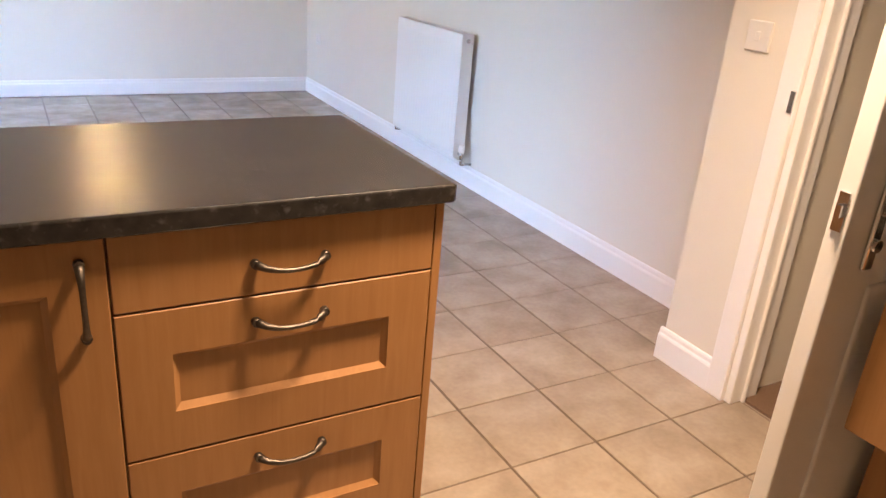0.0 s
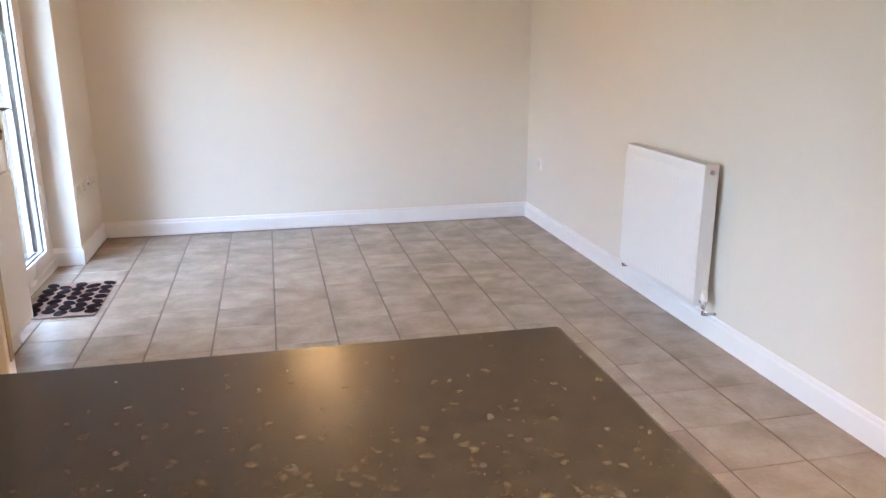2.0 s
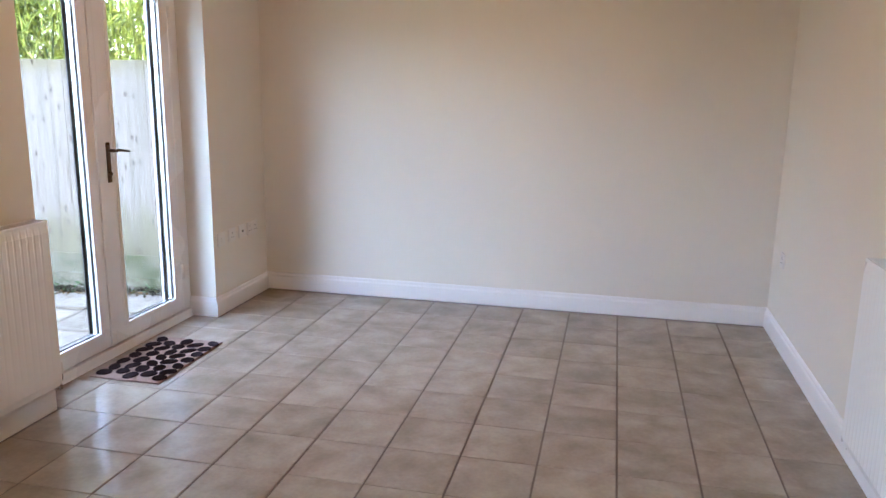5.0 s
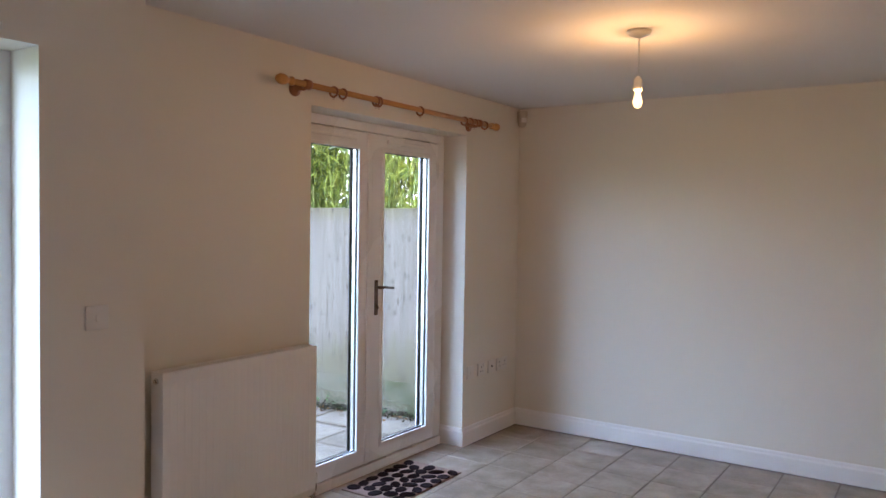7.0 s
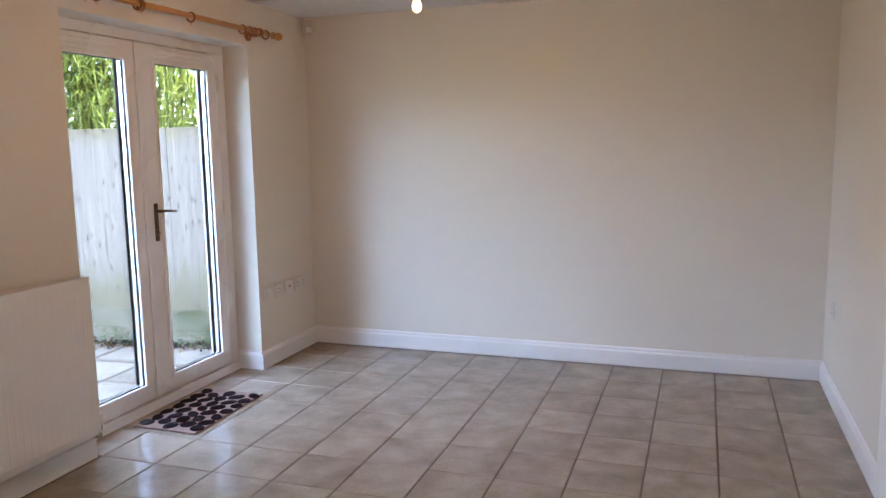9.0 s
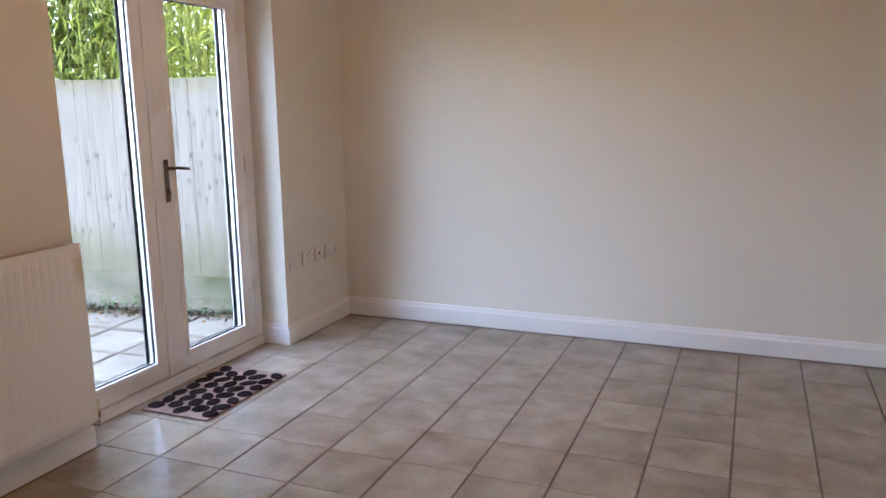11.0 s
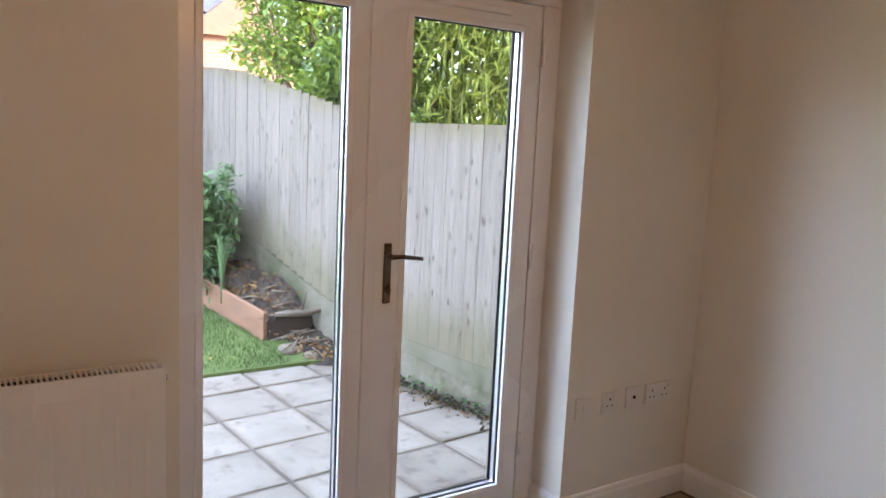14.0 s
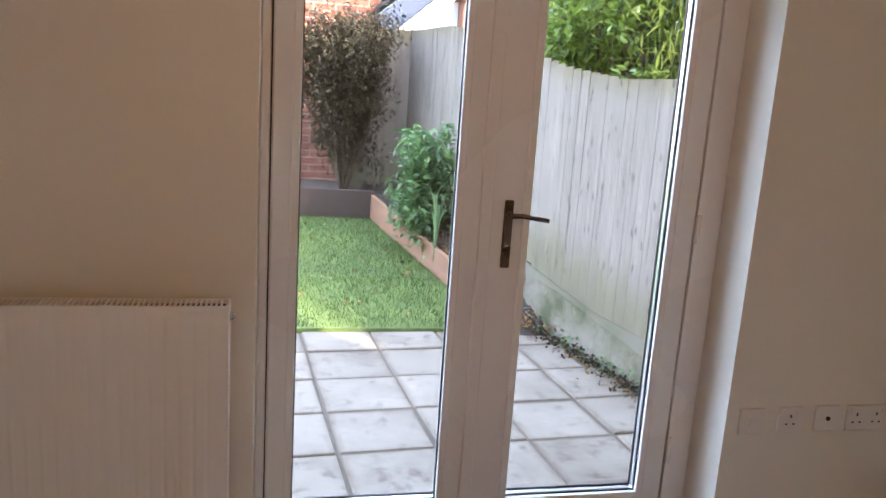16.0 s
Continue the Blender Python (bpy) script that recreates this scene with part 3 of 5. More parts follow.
def lever_handle(parent, x, y, z, point, metal, plate_h=0.19, up=0.05, length=0.105, axis="y", label=""):
    """Back plate with a lever that points along +y or -x, out of the face at x (axis y) or y (axis x)."""
    def at(u, v, w):  # u along lever, v out of the face, w up
        return (x + v, y + u * point, z + w) if axis == "y" else (x + u * point, y - v, z + w)
    bm = bmesh.new()
    a, b = at(-0.014, 0, -plate_h + up), at(0.014, 0.009, up)
    box(bm, *(sorted((a[0], b[0])) + sorted((a[1], b[1])) + sorted((a[2], b[2]))), bevel=0.004)
    h = part("handle", bm, metal, parent, label)
    bm = bmesh.new()
    tube(bm, at(0, 0.005, 0), at(0, 0.045, 0), 0.009)
    pts = [at(-0.006, 0.045, 0), at(0.03, 0.05, 0.002), at(0.07, 0.05, -0.004), at(length, 0.046, -0.010)]
    sweep(bm, pts, [0.008, 0.0075, 0.007, 0.0065])
    part("lever", bm, metal, h)
    bm = bmesh.new()
    tube(bm, at(0, 0.006, -plate_h + up + 0.045), at(0, 0.016, -plate_h + up + 0.045), 0.011)
    part("keyhole", bm, metal, h)
    return h


fd = empty("french_doors", (-0.2, -1.44, 0), "closed white upvc french doors with clear double glazing", "french doors")
FX0, FX1 = -0.292, -0.226
part("frame", boxes((FX0, FX1, FY0 - 0.012, FY0 + 0.07, 0, FZ + 0.012), (FX0, FX1, FY1 - 0.12, FY1 + 0.012, 0, FZ + 0.012), (FX0, FX1, FY0 + 0.06, FY1 - 0.11, FZ - 0.085, FZ + 0.012),
                    (FX0, FX1 + 0.07, FY0 + 0.06, FY1 - 0.02, -0.003, 0.05), bevel=0.004), UPVC, fd, "white upvc outer frame")
part("jamb_cover", boxes((FX1 - 0.002, -0.172, FY0 + 0.001, -2.1195, 0.052, FZ - 0.001), bevel=0.003), UPVC, fd, "white upvc frame trim")
part("head_cover", boxes((FX1 - 0.002, -0.172, -2.119, FY1 - 0.002, 1.967, FZ - 0.001), bevel=0.003), UPVC, fd, "white upvc frame trim")
part("jamb_cover", boxes((FX1 - 0.002, -0.172, -0.8035, FY1 - 0.002, 0.052, 1.9665), bevel=0.003), UPVC, fd, "white upvc frame trim")
lx0, lx1 = -0.238, -0.164
leaf_l = glazed_leaf(fd, "door_leaf", -2.115, -1.499, -2.049, -1.577, 0.055, 1.962, 0.140, 1.873, lx0, lx1)
leaf_r = glazed_leaf(fd, "door_leaf", -1.491, -0.812, -1.370, -0.893, 0.055, 1.962, 0.140, 1.873, lx0, lx1)
part("astragal", boxes((lx1 - 0.004, lx1 + 0.010, -1.515, -1.475, 0.06, 1.956), bevel=0.005), UPVC, fd, "white cover strip between the leaves")
for y0, y1 in ((-2.0, -1.62), (-1.34, -0.96)):
    v = part("trickle_vent", boxes((lx1, lx1 + 0.014, y0, y1, 1.910, 1.936), bevel=0.005), UPVC, fd, "white slotted trickle vent")
    part("vent_slot", boxes((lx1 + 0.002, lx1 + 0.0155, y0 + 0.02, y1 - 0.02, 1.921, 1.925)), RAD, v)
lever_handle(leaf_r, lx1, -1.426, 1.076, 1, BRONZE, 0.205, 0.042, 0.112, "y", "dark bronze lever handle")
for z in (0.25, 1.0, 1.75):
    part("hinge", tube(bmesh.new(), (lx1 - 0.004, -0.8, z), (lx1 - 0.004, -0.8, z + 0.09), 0.008), UPVC, fd)
thing("window_sill_french", boxes((FX0 - 0.06, FX1 + 0.075, FY0 + 0.002, FY1 - 0.002, -0.004, 0.006), bevel=0.002), UPVC, "white upvc threshold under the french doors", "threshold", kind=S).name = "trim_threshold"

# ---- back door, open into the kitchen ----
thing("trim_back_door_frame", boxes((-0.15, -0.08, DY0 - 0.01, DY0 + 0.035, 0, DZ + 0.01), (-0.15, -0.08, DY1 - 0.045, DY1 + 0.01, 0, DZ + 0.01), (-0.15, -0.08, DY0 + 0.035, DY1 - 0.045, DZ - 0.05, DZ + 0.01),
                              (-0.16, -0.07, DY0 + 0.035, DY1 - 0.045, -0.003, 0.03), bevel=0.004), UPVC, "white frame of the back door", "door frame", kind=S)
bd = empty("back_door", (-0.07, -4.21, 0), "white half-glazed back door standing open, brass handle", "door")
by0, by1, BX = -4.235, -4.19, -0.072
part("leaf", boxes((BX, BX + 0.13, by0, by1, 0.02, 1.97), (0.546, 0.668, by0, by1, 0.02, 1.97), (BX + 0.13, 0.546, by0, by1, 0.02, 0.92), (BX + 0.13, 0.546, by0, by1, 1.84, 1.97), bevel=0.004), UPVC, bd)
part("glazing_bead", boxes((BX + 0.125, BX + 0.147, by0 - 0.007, by0 + 0.01, 0.915, 1.845), (0.529, 0.551, by0 - 0.007, by0 + 0.01, 0.915, 1.845), (BX + 0.147, 0.529, by0 - 0.007, by0 + 0.01, 0.915, 0.937),
                           (BX + 0.147, 0.529, by0 - 0.007, by0 + 0.01, 1.823, 1.845), bevel=0.003), UPVC, bd)
p = part("pane", boxes((BX + 0.128, 0.548, -4.216, -4.210, 0.918, 1.842)), GLASS, bd, "clear glass")
p.visible_shadow = False
part("lower_panel", boxes((BX + 0.16, 0.495, by0 - 0.006, by0 + 0.004, 0.18, 0.82), bevel=0.005), UPVC, bd)
lever_handle(bd, 0.631, by0, 0.872, -1, BRASS, 0.185, 0.058, 0.085, "x", "worn brass lever handle on a back plate")
part("latch_plate", boxes((0.6675, 0.671, by0 + 0.012, by1 - 0.012, 0.74, 0.95)), BRASS, bd, "brass latch plate")
for z in (0.2, 1.0, 1.8):
    part("hinge", tube(bmesh.new(), (BX - 0.004, by1 + 0.002, z), (BX - 0.004, by1 + 0.002, z + 0.09), 0.007), BRASS, bd)

# ---- hall door, open ----
hd = empty("hall_door", (RX, HY0 + 0.02, 0), "white panelled hall door standing open, chrome handle", "door")
hx0, hx1, hy0, hy1 = 2.175, 2.955, HY0 - 0.012, HY0 + 0.024
part("leaf", boxes((hx0, hx1, hy0, hy1, 0.008, 1.985), bevel=0.003), GLOSS, hd)
for z0, z1 in ((0.2, 0.85), (1.1, 1.85)):
    for x0, x1 in ((2.28, 2.52), (2.61, 2.85)):
        part("panel", boxes((x0, x1, hy0 - 0.006, hy0 + 0.003, z0, z1), bevel=0.005), GLOSS, hd)
lever_handle(hd, 2.25, hy0, 0.99, 1, CHROME, 0.15, 0.045, 0.1, "x", "chrome lever handle")
part("latch_plate", boxes((hx0 - 0.003, hx0 + 0.001, hy0 + 0.009, hy1 - 0.009, 0.955, 1.02), (hx0 - 0.012, hx0 + 0.001, hy0 + 0.012, hy1 - 0.014, 0.98, 1.0)), CHROME, hd, "chrome latch plate")
part("hinge", tube(tube(bmesh.new(), (hx1 + 0.006, hy0, 0.2), (hx1 + 0.006, hy0, 0.29), 0.006), (hx1 + 0.006, hy0, 1.7), (hx1 + 0.006, hy0, 1.79), 0.006), CHROME, hd)
part("strike", boxes((RX - 0.022, RX - 0.016, HY1 + 0.004, HY1 + 0.02, 0.96, 1.02)), CHROME, bpy.data.objects["trim_hall_doorway"], "small metal catch")

# ---- kitchen peninsula ----
CF = -5.268     # plane of the cabinet fronts
CB = -4.74


def bow_handle(parent, x, z, vertical=False, length=0.13):
    """A bow pull with flared ends, standing off the front."""
    bm = bmesh.new()
    n = 16
    pts = []
    for i in range(n + 1):
        u = -1 + 2 * i / n
        out = 0.004 + 0.024 * (1 - u ** 4)
        s = u * length / 2
        sag = -0.010 * (1 - u * u)
        pts.append((x + sag * 0.0, CF - out, z + s) if vertical else (x + s, CF - out, z + sag))
    sweep(bm, pts, [0.0048 + 0.004 * abs(-1 + 2 * k / n) ** 3 for k in range(n + 1)])
    for s in (-1, 1):
        c = (x, CF, z + s * length / 2) if vertical else (x + s * length / 2, CF, z)
        tube(bm, (c[0], CF + 0.001, c[2]), (c[0], CF - 0.012, c[2]), 0.009, 0.008, 10)
    return part("handle", bm, PEWTER, parent, "bowed pewter handle")


def shaker_front(parent, name, x0, x1, z0, z1, fr=0.088, plain=False):
    g = 0.0018
    x0, x1, z0, z1 = x0 + g, x1 - g, z0 + g, z1 - g
    if plain:
        return part(name, boxes((x0, x1, CF, CF + 0.02, z0, z1), bevel=0.0025), MAPLE, parent)
    bm = bmesh.new()
    loops = []
    for e, y in ((0.0, CF + 0.02), (0.0, CF + 0.002), (0.002, CF), (fr, CF), (fr, CF + 0.02)):
        loops.append([bm.verts.new(v) for v in ((x0 + e, y, z0 + e), (x1 - e, y, z0 + e), (x1 - e, y, z1 - e), (x0 + e, y, z1 - e))])
    for a, b in zip(loops, loops[1:] + loops[:1]):
        for k in range(4):
            bm.faces.new((a[k], a[(k + 1) % 4], b[(k + 1) % 4], b[k]))
    f = part(name, bm, MAPLE, parent)
    bm = bmesh.new()   # sloped moulding round the recessed panel
    ax0, ax1, az0, az1 = x0 + fr, x1 - fr, z0 + fr, z1 - fr
    d = 0.011
    o = [bm.verts.new(v) for v in ((ax0 - 0.001, CF + 0.001, az0 - 0.001), (ax1 + 0.001, CF + 0.001, az0 - 0.001), (ax1 + 0.001, CF + 0.001, az1 + 0.001), (ax0 - 0.001, CF + 0.001, az1 + 0.001))]
    i = [bm.verts.new(v) for v in ((ax0 + d, CF + 0.0115, az0 + d), (ax1 - d, CF + 0.0115, az0 + d), (ax1 - d, CF + 0.0115, az1 - d), (ax0 + d, CF + 0.0115, az1 - d))]
    for k in range(4):
        bm.faces.new((o[k], o[(k + 1) % 4], i[(k + 1) % 4], i[k]))
    bm.faces.new(i)
    part("panel", bm, MAPLE, f)
    return f


def carcass(name, x0, x1, label):
    u = empty(name, ((x0 + x1) / 2, -5.0, 0), label, "kitchen cabinet", "units of the kitchen peninsula")
    part("body", boxes((x0 + 0.001, x1 - 0.001, CF + 0.021, CB, 0.131, 0.868)), UNIT, u, "pale carcass")
    part("plinth", boxes((x0 + 0.001, x1 - 0.001, CF + 0.06, CF + 0.078, 0.0, 0.131)), MAPLE, u)
    return u


u1 = carcass("drawer_unit", 1.142, 1.735, "maple drawer unit with three drawers and pewter handles")
d1 = shaker_front(u1, "drawer", 1.142, 1.735, 0.727, 0.868, plain=True)
d2 = shaker_front(u1, "drawer", 1.142, 1.735, 0.43, 0.727)
d3 = shaker_front(u1, "drawer", 1.142, 1.735, 0.133, 0.43)
for d, z in ((d1, 0.790), (d2, 0.676), (d3, 0.379)):
    bow_handle(d, 1.443, z)
u2 = carcass("cupboard_unit", 0.672, 1.142, "maple cupboard with a recessed-panel door and pewter handle")
dd = shaker_front(u2, "door", 0.672, 1.142, 0.133, 0.868)
bow_handle(dd, 1.101, 0.762, True)
u3 = carcass("cupboard_unit", 0.11, 0.672, "maple cupboard with a recessed-panel door and pewter handle")
dd = shaker_front(u3, "door", 0.11, 0.672, 0.133, 0.868)
bow_handle(dd, 0.15, 0.762, True)
thing("end_panel", boxes((1.736, 1.754, CF + 0.002, CB + 0.02, 0, 0.8705), bevel=0.0015), MAPLE, "maple end panel of the peninsula", "cabinet panel")
thing("back_panel", boxes((0.11, 1.735, CB + 0.001, CB + 0.019, 0, 0.8705), bevel=0.0015), MAPLE, "maple back panel of the peninsula", "cabinet panel")
wt = thing("worktop", boxes((0.102, 1.764, -5.290, -4.699, 0.872, 0.91), bevel=0.0055, seg=4), WORKTOP, "black speckled laminate worktop on the peninsula", "worktop")
part("edge_strip", boxes((1.7635, 1.7655, -5.286, -4.703, 0.875, 0.907), bevel=0.0006), WORKTOP, wt, "black laminate end strip")

# base unit with an open drawer beside the hall door
ku = empty("base_unit", (2.78, -6.2, 0), "maple base unit with its top drawer pulled open", "kitchen cabinet")
part("body", boxes((2.43, 2.965, -6.62, -5.847, 0.15, 0.868)), UNIT, ku)
part("plinth", boxes((2.49, 2.51, -6.62, -5.847, 0, 0.15)), MAPLE, ku)
for z0, z1, dx in ((0.582, 0.864, -0.13), (0.154, 0.578, 0.0)):
    dr = part("drawer", boxes((2.41 + dx, 2.429 + dx, -6.618, -5.849, z0, z1), bevel=0.003), MAPLE, ku)
    bm = bmesh.new()
    sweep(bm, [(2.41 + dx - d, -6.235 + 0.065 * u, (z0 + z1) / 2) for u, d in ((-1, 0), (-0.9, 0.02), (-0.4, 0.028), (0.4, 0.028), (0.9, 0.02), (1, 0))], [0.007, 0.006, 0.005, 0.005, 0.006, 0.007])
    part("handle", bm, PEWTER, dr, "bowed pewter handle")
    if dx:
        part("drawer_box", boxes((2.429 + dx, 2.46, -6.6, -6.59, z0 + 0.03, z1 - 0.06), (2.429 + dx, 2.46, -5.877, -5.867, z0 + 0.03, z1 - 0.06), (2.429 + dx, 2.46, -6.59, -5.877, z0 + 0.03, z0 + 0.04)), UNIT, dr)
thing("worktop_side", boxes((2.40, 2.975, -8.29, -5.84, 0.872, 0.91), bevel=0.0055, seg=4), WORKTOP, "black speckled laminate worktop along the wall", "worktop").name = "worktop"


# ---- radiators ----
def radiator(name, sx, wall_x, y0, y1, z0, z1, label, valve_y):
    """A double panel radiator on a wall at wall_x; sx points into the room."""
    r = empty(name, (wall_x + sx * 0.06, (y0 + y1) / 2, z0), label, "radiator", "panel radiators")

    def bx(a, b, c, d, e, f):
        lo, hi = sorted((wall_x + sx * a, wall_x + sx * b))
        return (lo, hi, c, d, e, f)
    bm = bmesh.new()      # fluted front panel
    n = max(8, int((y1 - y0 - 0.06) / 0.0333))
    step = (y1 - y0 - 0.05) / n
    prof = [(y0 + 0.004, 0.108)]
    for i in range(n):
        a = y0 + 0.025 + i * step
        prof += [(a + step * 0.06, 0.1090), (a + step * 0.24, 0.1080), (a + step * 0.32, 0.1080), (a + step * 0.50, 0.1090)]
    prof.append((y1 - 0.004, 0.108))
    rows = []
    for z, inset in ((z0, 0.012), (z0 + 0.035, 0.0), (z1 - 0.05, 0.0), (z1 - 0.008, 0.006)):
        flat = z in (z0, z1 - 0.008)
        rows.append([bm.verts.new((wall_x + sx * ((0.108 if flat else d) - inset), y, z)) for y, d in prof])
    for a, b in zip(rows, rows[1:]):
        for i in range(len(prof) - 1):
            bm.faces.new((a[i], a[i + 1], b[i + 1], b[i]))
    box(bm, *bx(0.088, 0.096, y0 + 0.004, y1 - 0.004, z0, z1 - 0.008))
    part("front_panel", bm, RAD, r)
    part("back_panel", boxes(bx(0.036, 0.05, y0 + 0.006, y1 - 0.006, z0 + 0.005, z1 - 0.015), bevel=0.003), RAD, r)
    for ya, yb in ((y0, y0 + 0.004), (y1 - 0.004, y1)):
        part("side_panel", boxes(bx(0.034, 0.108, ya, yb, z0 + 0.01, z1), bevel=0.0015), RAD, r)
    grille = boxes(bx(0.034, 0.040, y0 + 0.004, y1 - 0.004, z1 - 0.012, z1), bx(0.1, 0.107, y0 + 0.004, y1 - 0.004, z1 - 0.012, z1))
    k = int((y1 - y0) / 0.0125)
    for i in range(k):
        a = y0 + 0.01 + (y1 - y0 - 0.02) * i / k
        box(grille, *bx(0.04, 0.1, a, a + 0.0046, z1 - 0.010, z1 - 0.002))
    part("grille", grille, RAD, r, "slotted top grille")
    # near-black convector; its wide top sheet paints the shade between the grille bars
    part("convector_with_shade", boxes(bx(0.051, 0.087, y0 + 0.03, y1 - 0.03, z0 + 0.04, z1 - 0.0165), bx(0.041, 0.099, y0 + 0.012, y1 - 0.012, z1 - 0.0165, z1 - 0.0105)), DARK, r)
    for ya in (y0 + 0.12, y1 - 0.15):
        part("bracket", boxes(bx(0.0, 0.036, ya, ya + 0.03, z0 + 0.05, z1 - 0.08)), RAD, r)
    for yy, s in ((y0, -1), (y1, 1)):
        bm = bmesh.new()
        tube(bm, (wall_x + sx * 0.07, yy + s * 0.001, z1 - 0.035), (wall_x + sx * 0.07, yy + s * 0.008, z1 - 0.035), 0.012, 0.011, 14)
        tube(bm, (wall_x + sx * 0.07, yy + s * 0.008, z1 - 0.035), (wall_x + sx * 0.07, yy + s * 0.013, z1 - 0.035), 0.006, 0.006, 6)
        part("bleed_plug", bm, CHROME, r)
    for yy, s in ((y0, -1), (y1, 1)):
        bm = bmesh.new()
        vy, vx = yy + s * 0.03, wall_x + sx * 0.07
        tube(bm, (vx, yy, z0 + 0.03), (vx, vy, z0 + 0.03), 0.008)
        lathe(bm, [(0.011, 0), (0.013, 0.01), (0.013, 0.03), (0.009, 0.036)], pose(vx, vy, z0 + 0.005))
        tube(bm, (vx, vy, z0 + 0.005), (vx, vy, z0 - 0.03), 0.0075)
        tube(bm, (vx, vy, z0 - 0.028), (wall_x, vy, z0 - 0.032), 0.0075)
        v = part("valve", bm, CHROME, r, "chrome valve with pipe into the wall")
        if s * valve_y > 0:
            part("valve_cap", lathe(bmesh.new(), [(0.015, 0), (0.017, 0.006), (0.017, 0.038), (0.013, 0.046)], pose(vx, vy, z0 + 0.042), 16), PLASTIC, v, "white plastic cap")
    return r


radiator("radiator", 1, 0.0, -3.057, -2.205, 0.145, 0.864, "white double panel radiator beside the french doors", 1)
radiator("radiator", -1, W, -2.815, -2.005, 0.168, 0.866, "white double panel radiator on the plain wall", -1)

# ---- curtain pole ----
PX, PZ = 0.085, 2.092
cp = empty("curtain_pole", (PX, -1.45, PZ), "varnished pine curtain pole with rings, no curtains", "curtain pole")
along = pose(0, 0, 0, -90, 0, 0)


def turned(y, prof, flip=False):
    m = Matrix.Translation((PX, y, PZ)) @ (pose(0, 0, 0, 90) if flip else along)
    return lathe(bmesh.new(), prof, m)


part("rod", tube(bmesh.new(), (PX, -2.36, PZ), (PX, -0.56, PZ), 0.0145, n=20), PINE, cp)
fin = [(0.0145, 0), (0.021, 0.006), (0.021, 0.014), (0.013, 0.022), (0.012, 0.032), (0.019, 0.044), (0.025, 0.062), (0.024, 0.082), (0.015, 0.098), (0.002, 0.102)]
part("finial", turned(-0.56, fin), PINE, cp)
part("finial", turned(-2.355, fin, True), PINE, cp)
for y in (-0.705, -2.262):
    b = part("bracket", turned(y - 0.02, [(0.017, 0), (0.023, 0.004), (0.024, 0.02), (0.023, 0.036), (0.017, 0.04)]), PINERING, cp, "turned wooden bracket")
    bm = bmesh.new()
    lathe(bm, [(0.036, 0), (0.036, 0.008), (0.022, 0.016), (0.012, 0.03), (0.014, PX - 0.02)], Matrix.Translation((0.0, y, PZ - 0.012)) @ pose(0, 0, 0, 0, 90, 0))
    part("wall_rose", bm, PINERING, b)
for y in (-2.08, -2.012, -1.752, -1.728, -1.355, -0.885, -0.82, -0.765, -0.64):
    bm = torus(bmesh.new(), Matrix.Translation((PX, y, PZ - 0.007)) @ pose(0, 0, 0, 90, 0, random.uniform(-6, 6)), 0.0235, 0.0055)
    rg = part("ring", bm, PINERING, cp, "stained wooden ring")
    part("screw_eye", torus(bmesh.new(), Matrix.Translation((PX, y, PZ - 0.040)) @ pose(0, 0, 0, 0, 90, 0), 0.005, 0.0014, 10, 5), BRASS, rg)

# ---- small fixtures ----
pl = empty("pendant_light", (1.483, -1.733, H), "bare lit bulb on a white flex from a ceiling rose", "pendant light")
part("ceiling_rose", lathe(bmesh.new(), [(0.05, 0), (0.05, -0.008), (0.043, -0.018), (0.02, -0.026), (0.008, -0.034)], pose(1.483, -1.733, H), 28), PLASTIC, pl)
part("flex", tube(bmesh.new(), (1.483, -1.733, H - 0.03), (1.483, -1.733, 2.085), 0.003, n=8), PLASTIC, pl)
part("lamp_holder", lathe(bmesh.new(), [(0.006, 0.09), (0.016, 0.075), (0.018, 0.05), (0.018, 0.03), (0.014, 0.028)], pose(1.483, -1.733, 2.0), 18), PLASTIC, pl)
bb = part("bulb", lathe(bmesh.new(), [(0.010, 0.032), (0.011, 0.018), (0.015, 0.004), (0.0195, -0.010), (0.0205, -0.022), (0.017, -0.035), (0.009, -0.043), (0.002, -0.045)], pose(1.483, -1.733, 2.0), 20), BULB, pl, "lit warm white bulb")
bb.visible_shadow = False

kl = empty("kitchen_ceiling_light", (1.95, -5.62, H), "round flush ceiling light in the kitchen", "ceiling light")
part("base", lathe(bmesh.new(), [(0.16, 0), (0.165, -0.02), (0.16, -0.05), (0.145, -0.052)], pose(1.95, -5.62, H), 32), PLASTIC, kl)
part("diffuser", lathe(bmesh.new(), [(0.145, -0.05), (0.11, -0.062), (0.12, -0.07), (0.002, -0.072)], pose(1.95, -5.62, H), 32), BULB, kl)

sn = empty("alarm_sensor", (0.035, -0.035, 2.2), "small white corner alarm sensor", "alarm sensor")
corner = Matrix.Translation((0.045, -0.045, 2.200)) @ pose(0, 0, 0, 0, 0, 45)
bm = bmesh.new()
rows = []
for z, hw, d in ((0.055, 0.030, 0.018), (0.02, 0.031, 0.024), (0.012, 0.028, 0.026), (-0.03, 0.026, 0.026), (-0.048, 0.019, 0.016), (-0.055, 0.010, 0.004)):
    rows.append([bm.verts.new((hw * math.cos(a), -0.012 - d * math.sin(a), z)) for a in [math.pi * k / 8 for k in range(9)]] + [bm.verts.new((-hw, 0.03, z)), bm.verts.new((hw, 0.03, z))])
for p, q in zip(rows, rows[1:]):
    for k in range(11):
        bm.faces.new((p[k], p[(k + 1) % 11], q[(k + 1) % 11], q[k]))
bm.faces.new(rows[0][::-1])
bm.faces.new(rows[-1])
bm.transform(corner)
part("housing", bm, CREAMPLASTIC, sn)
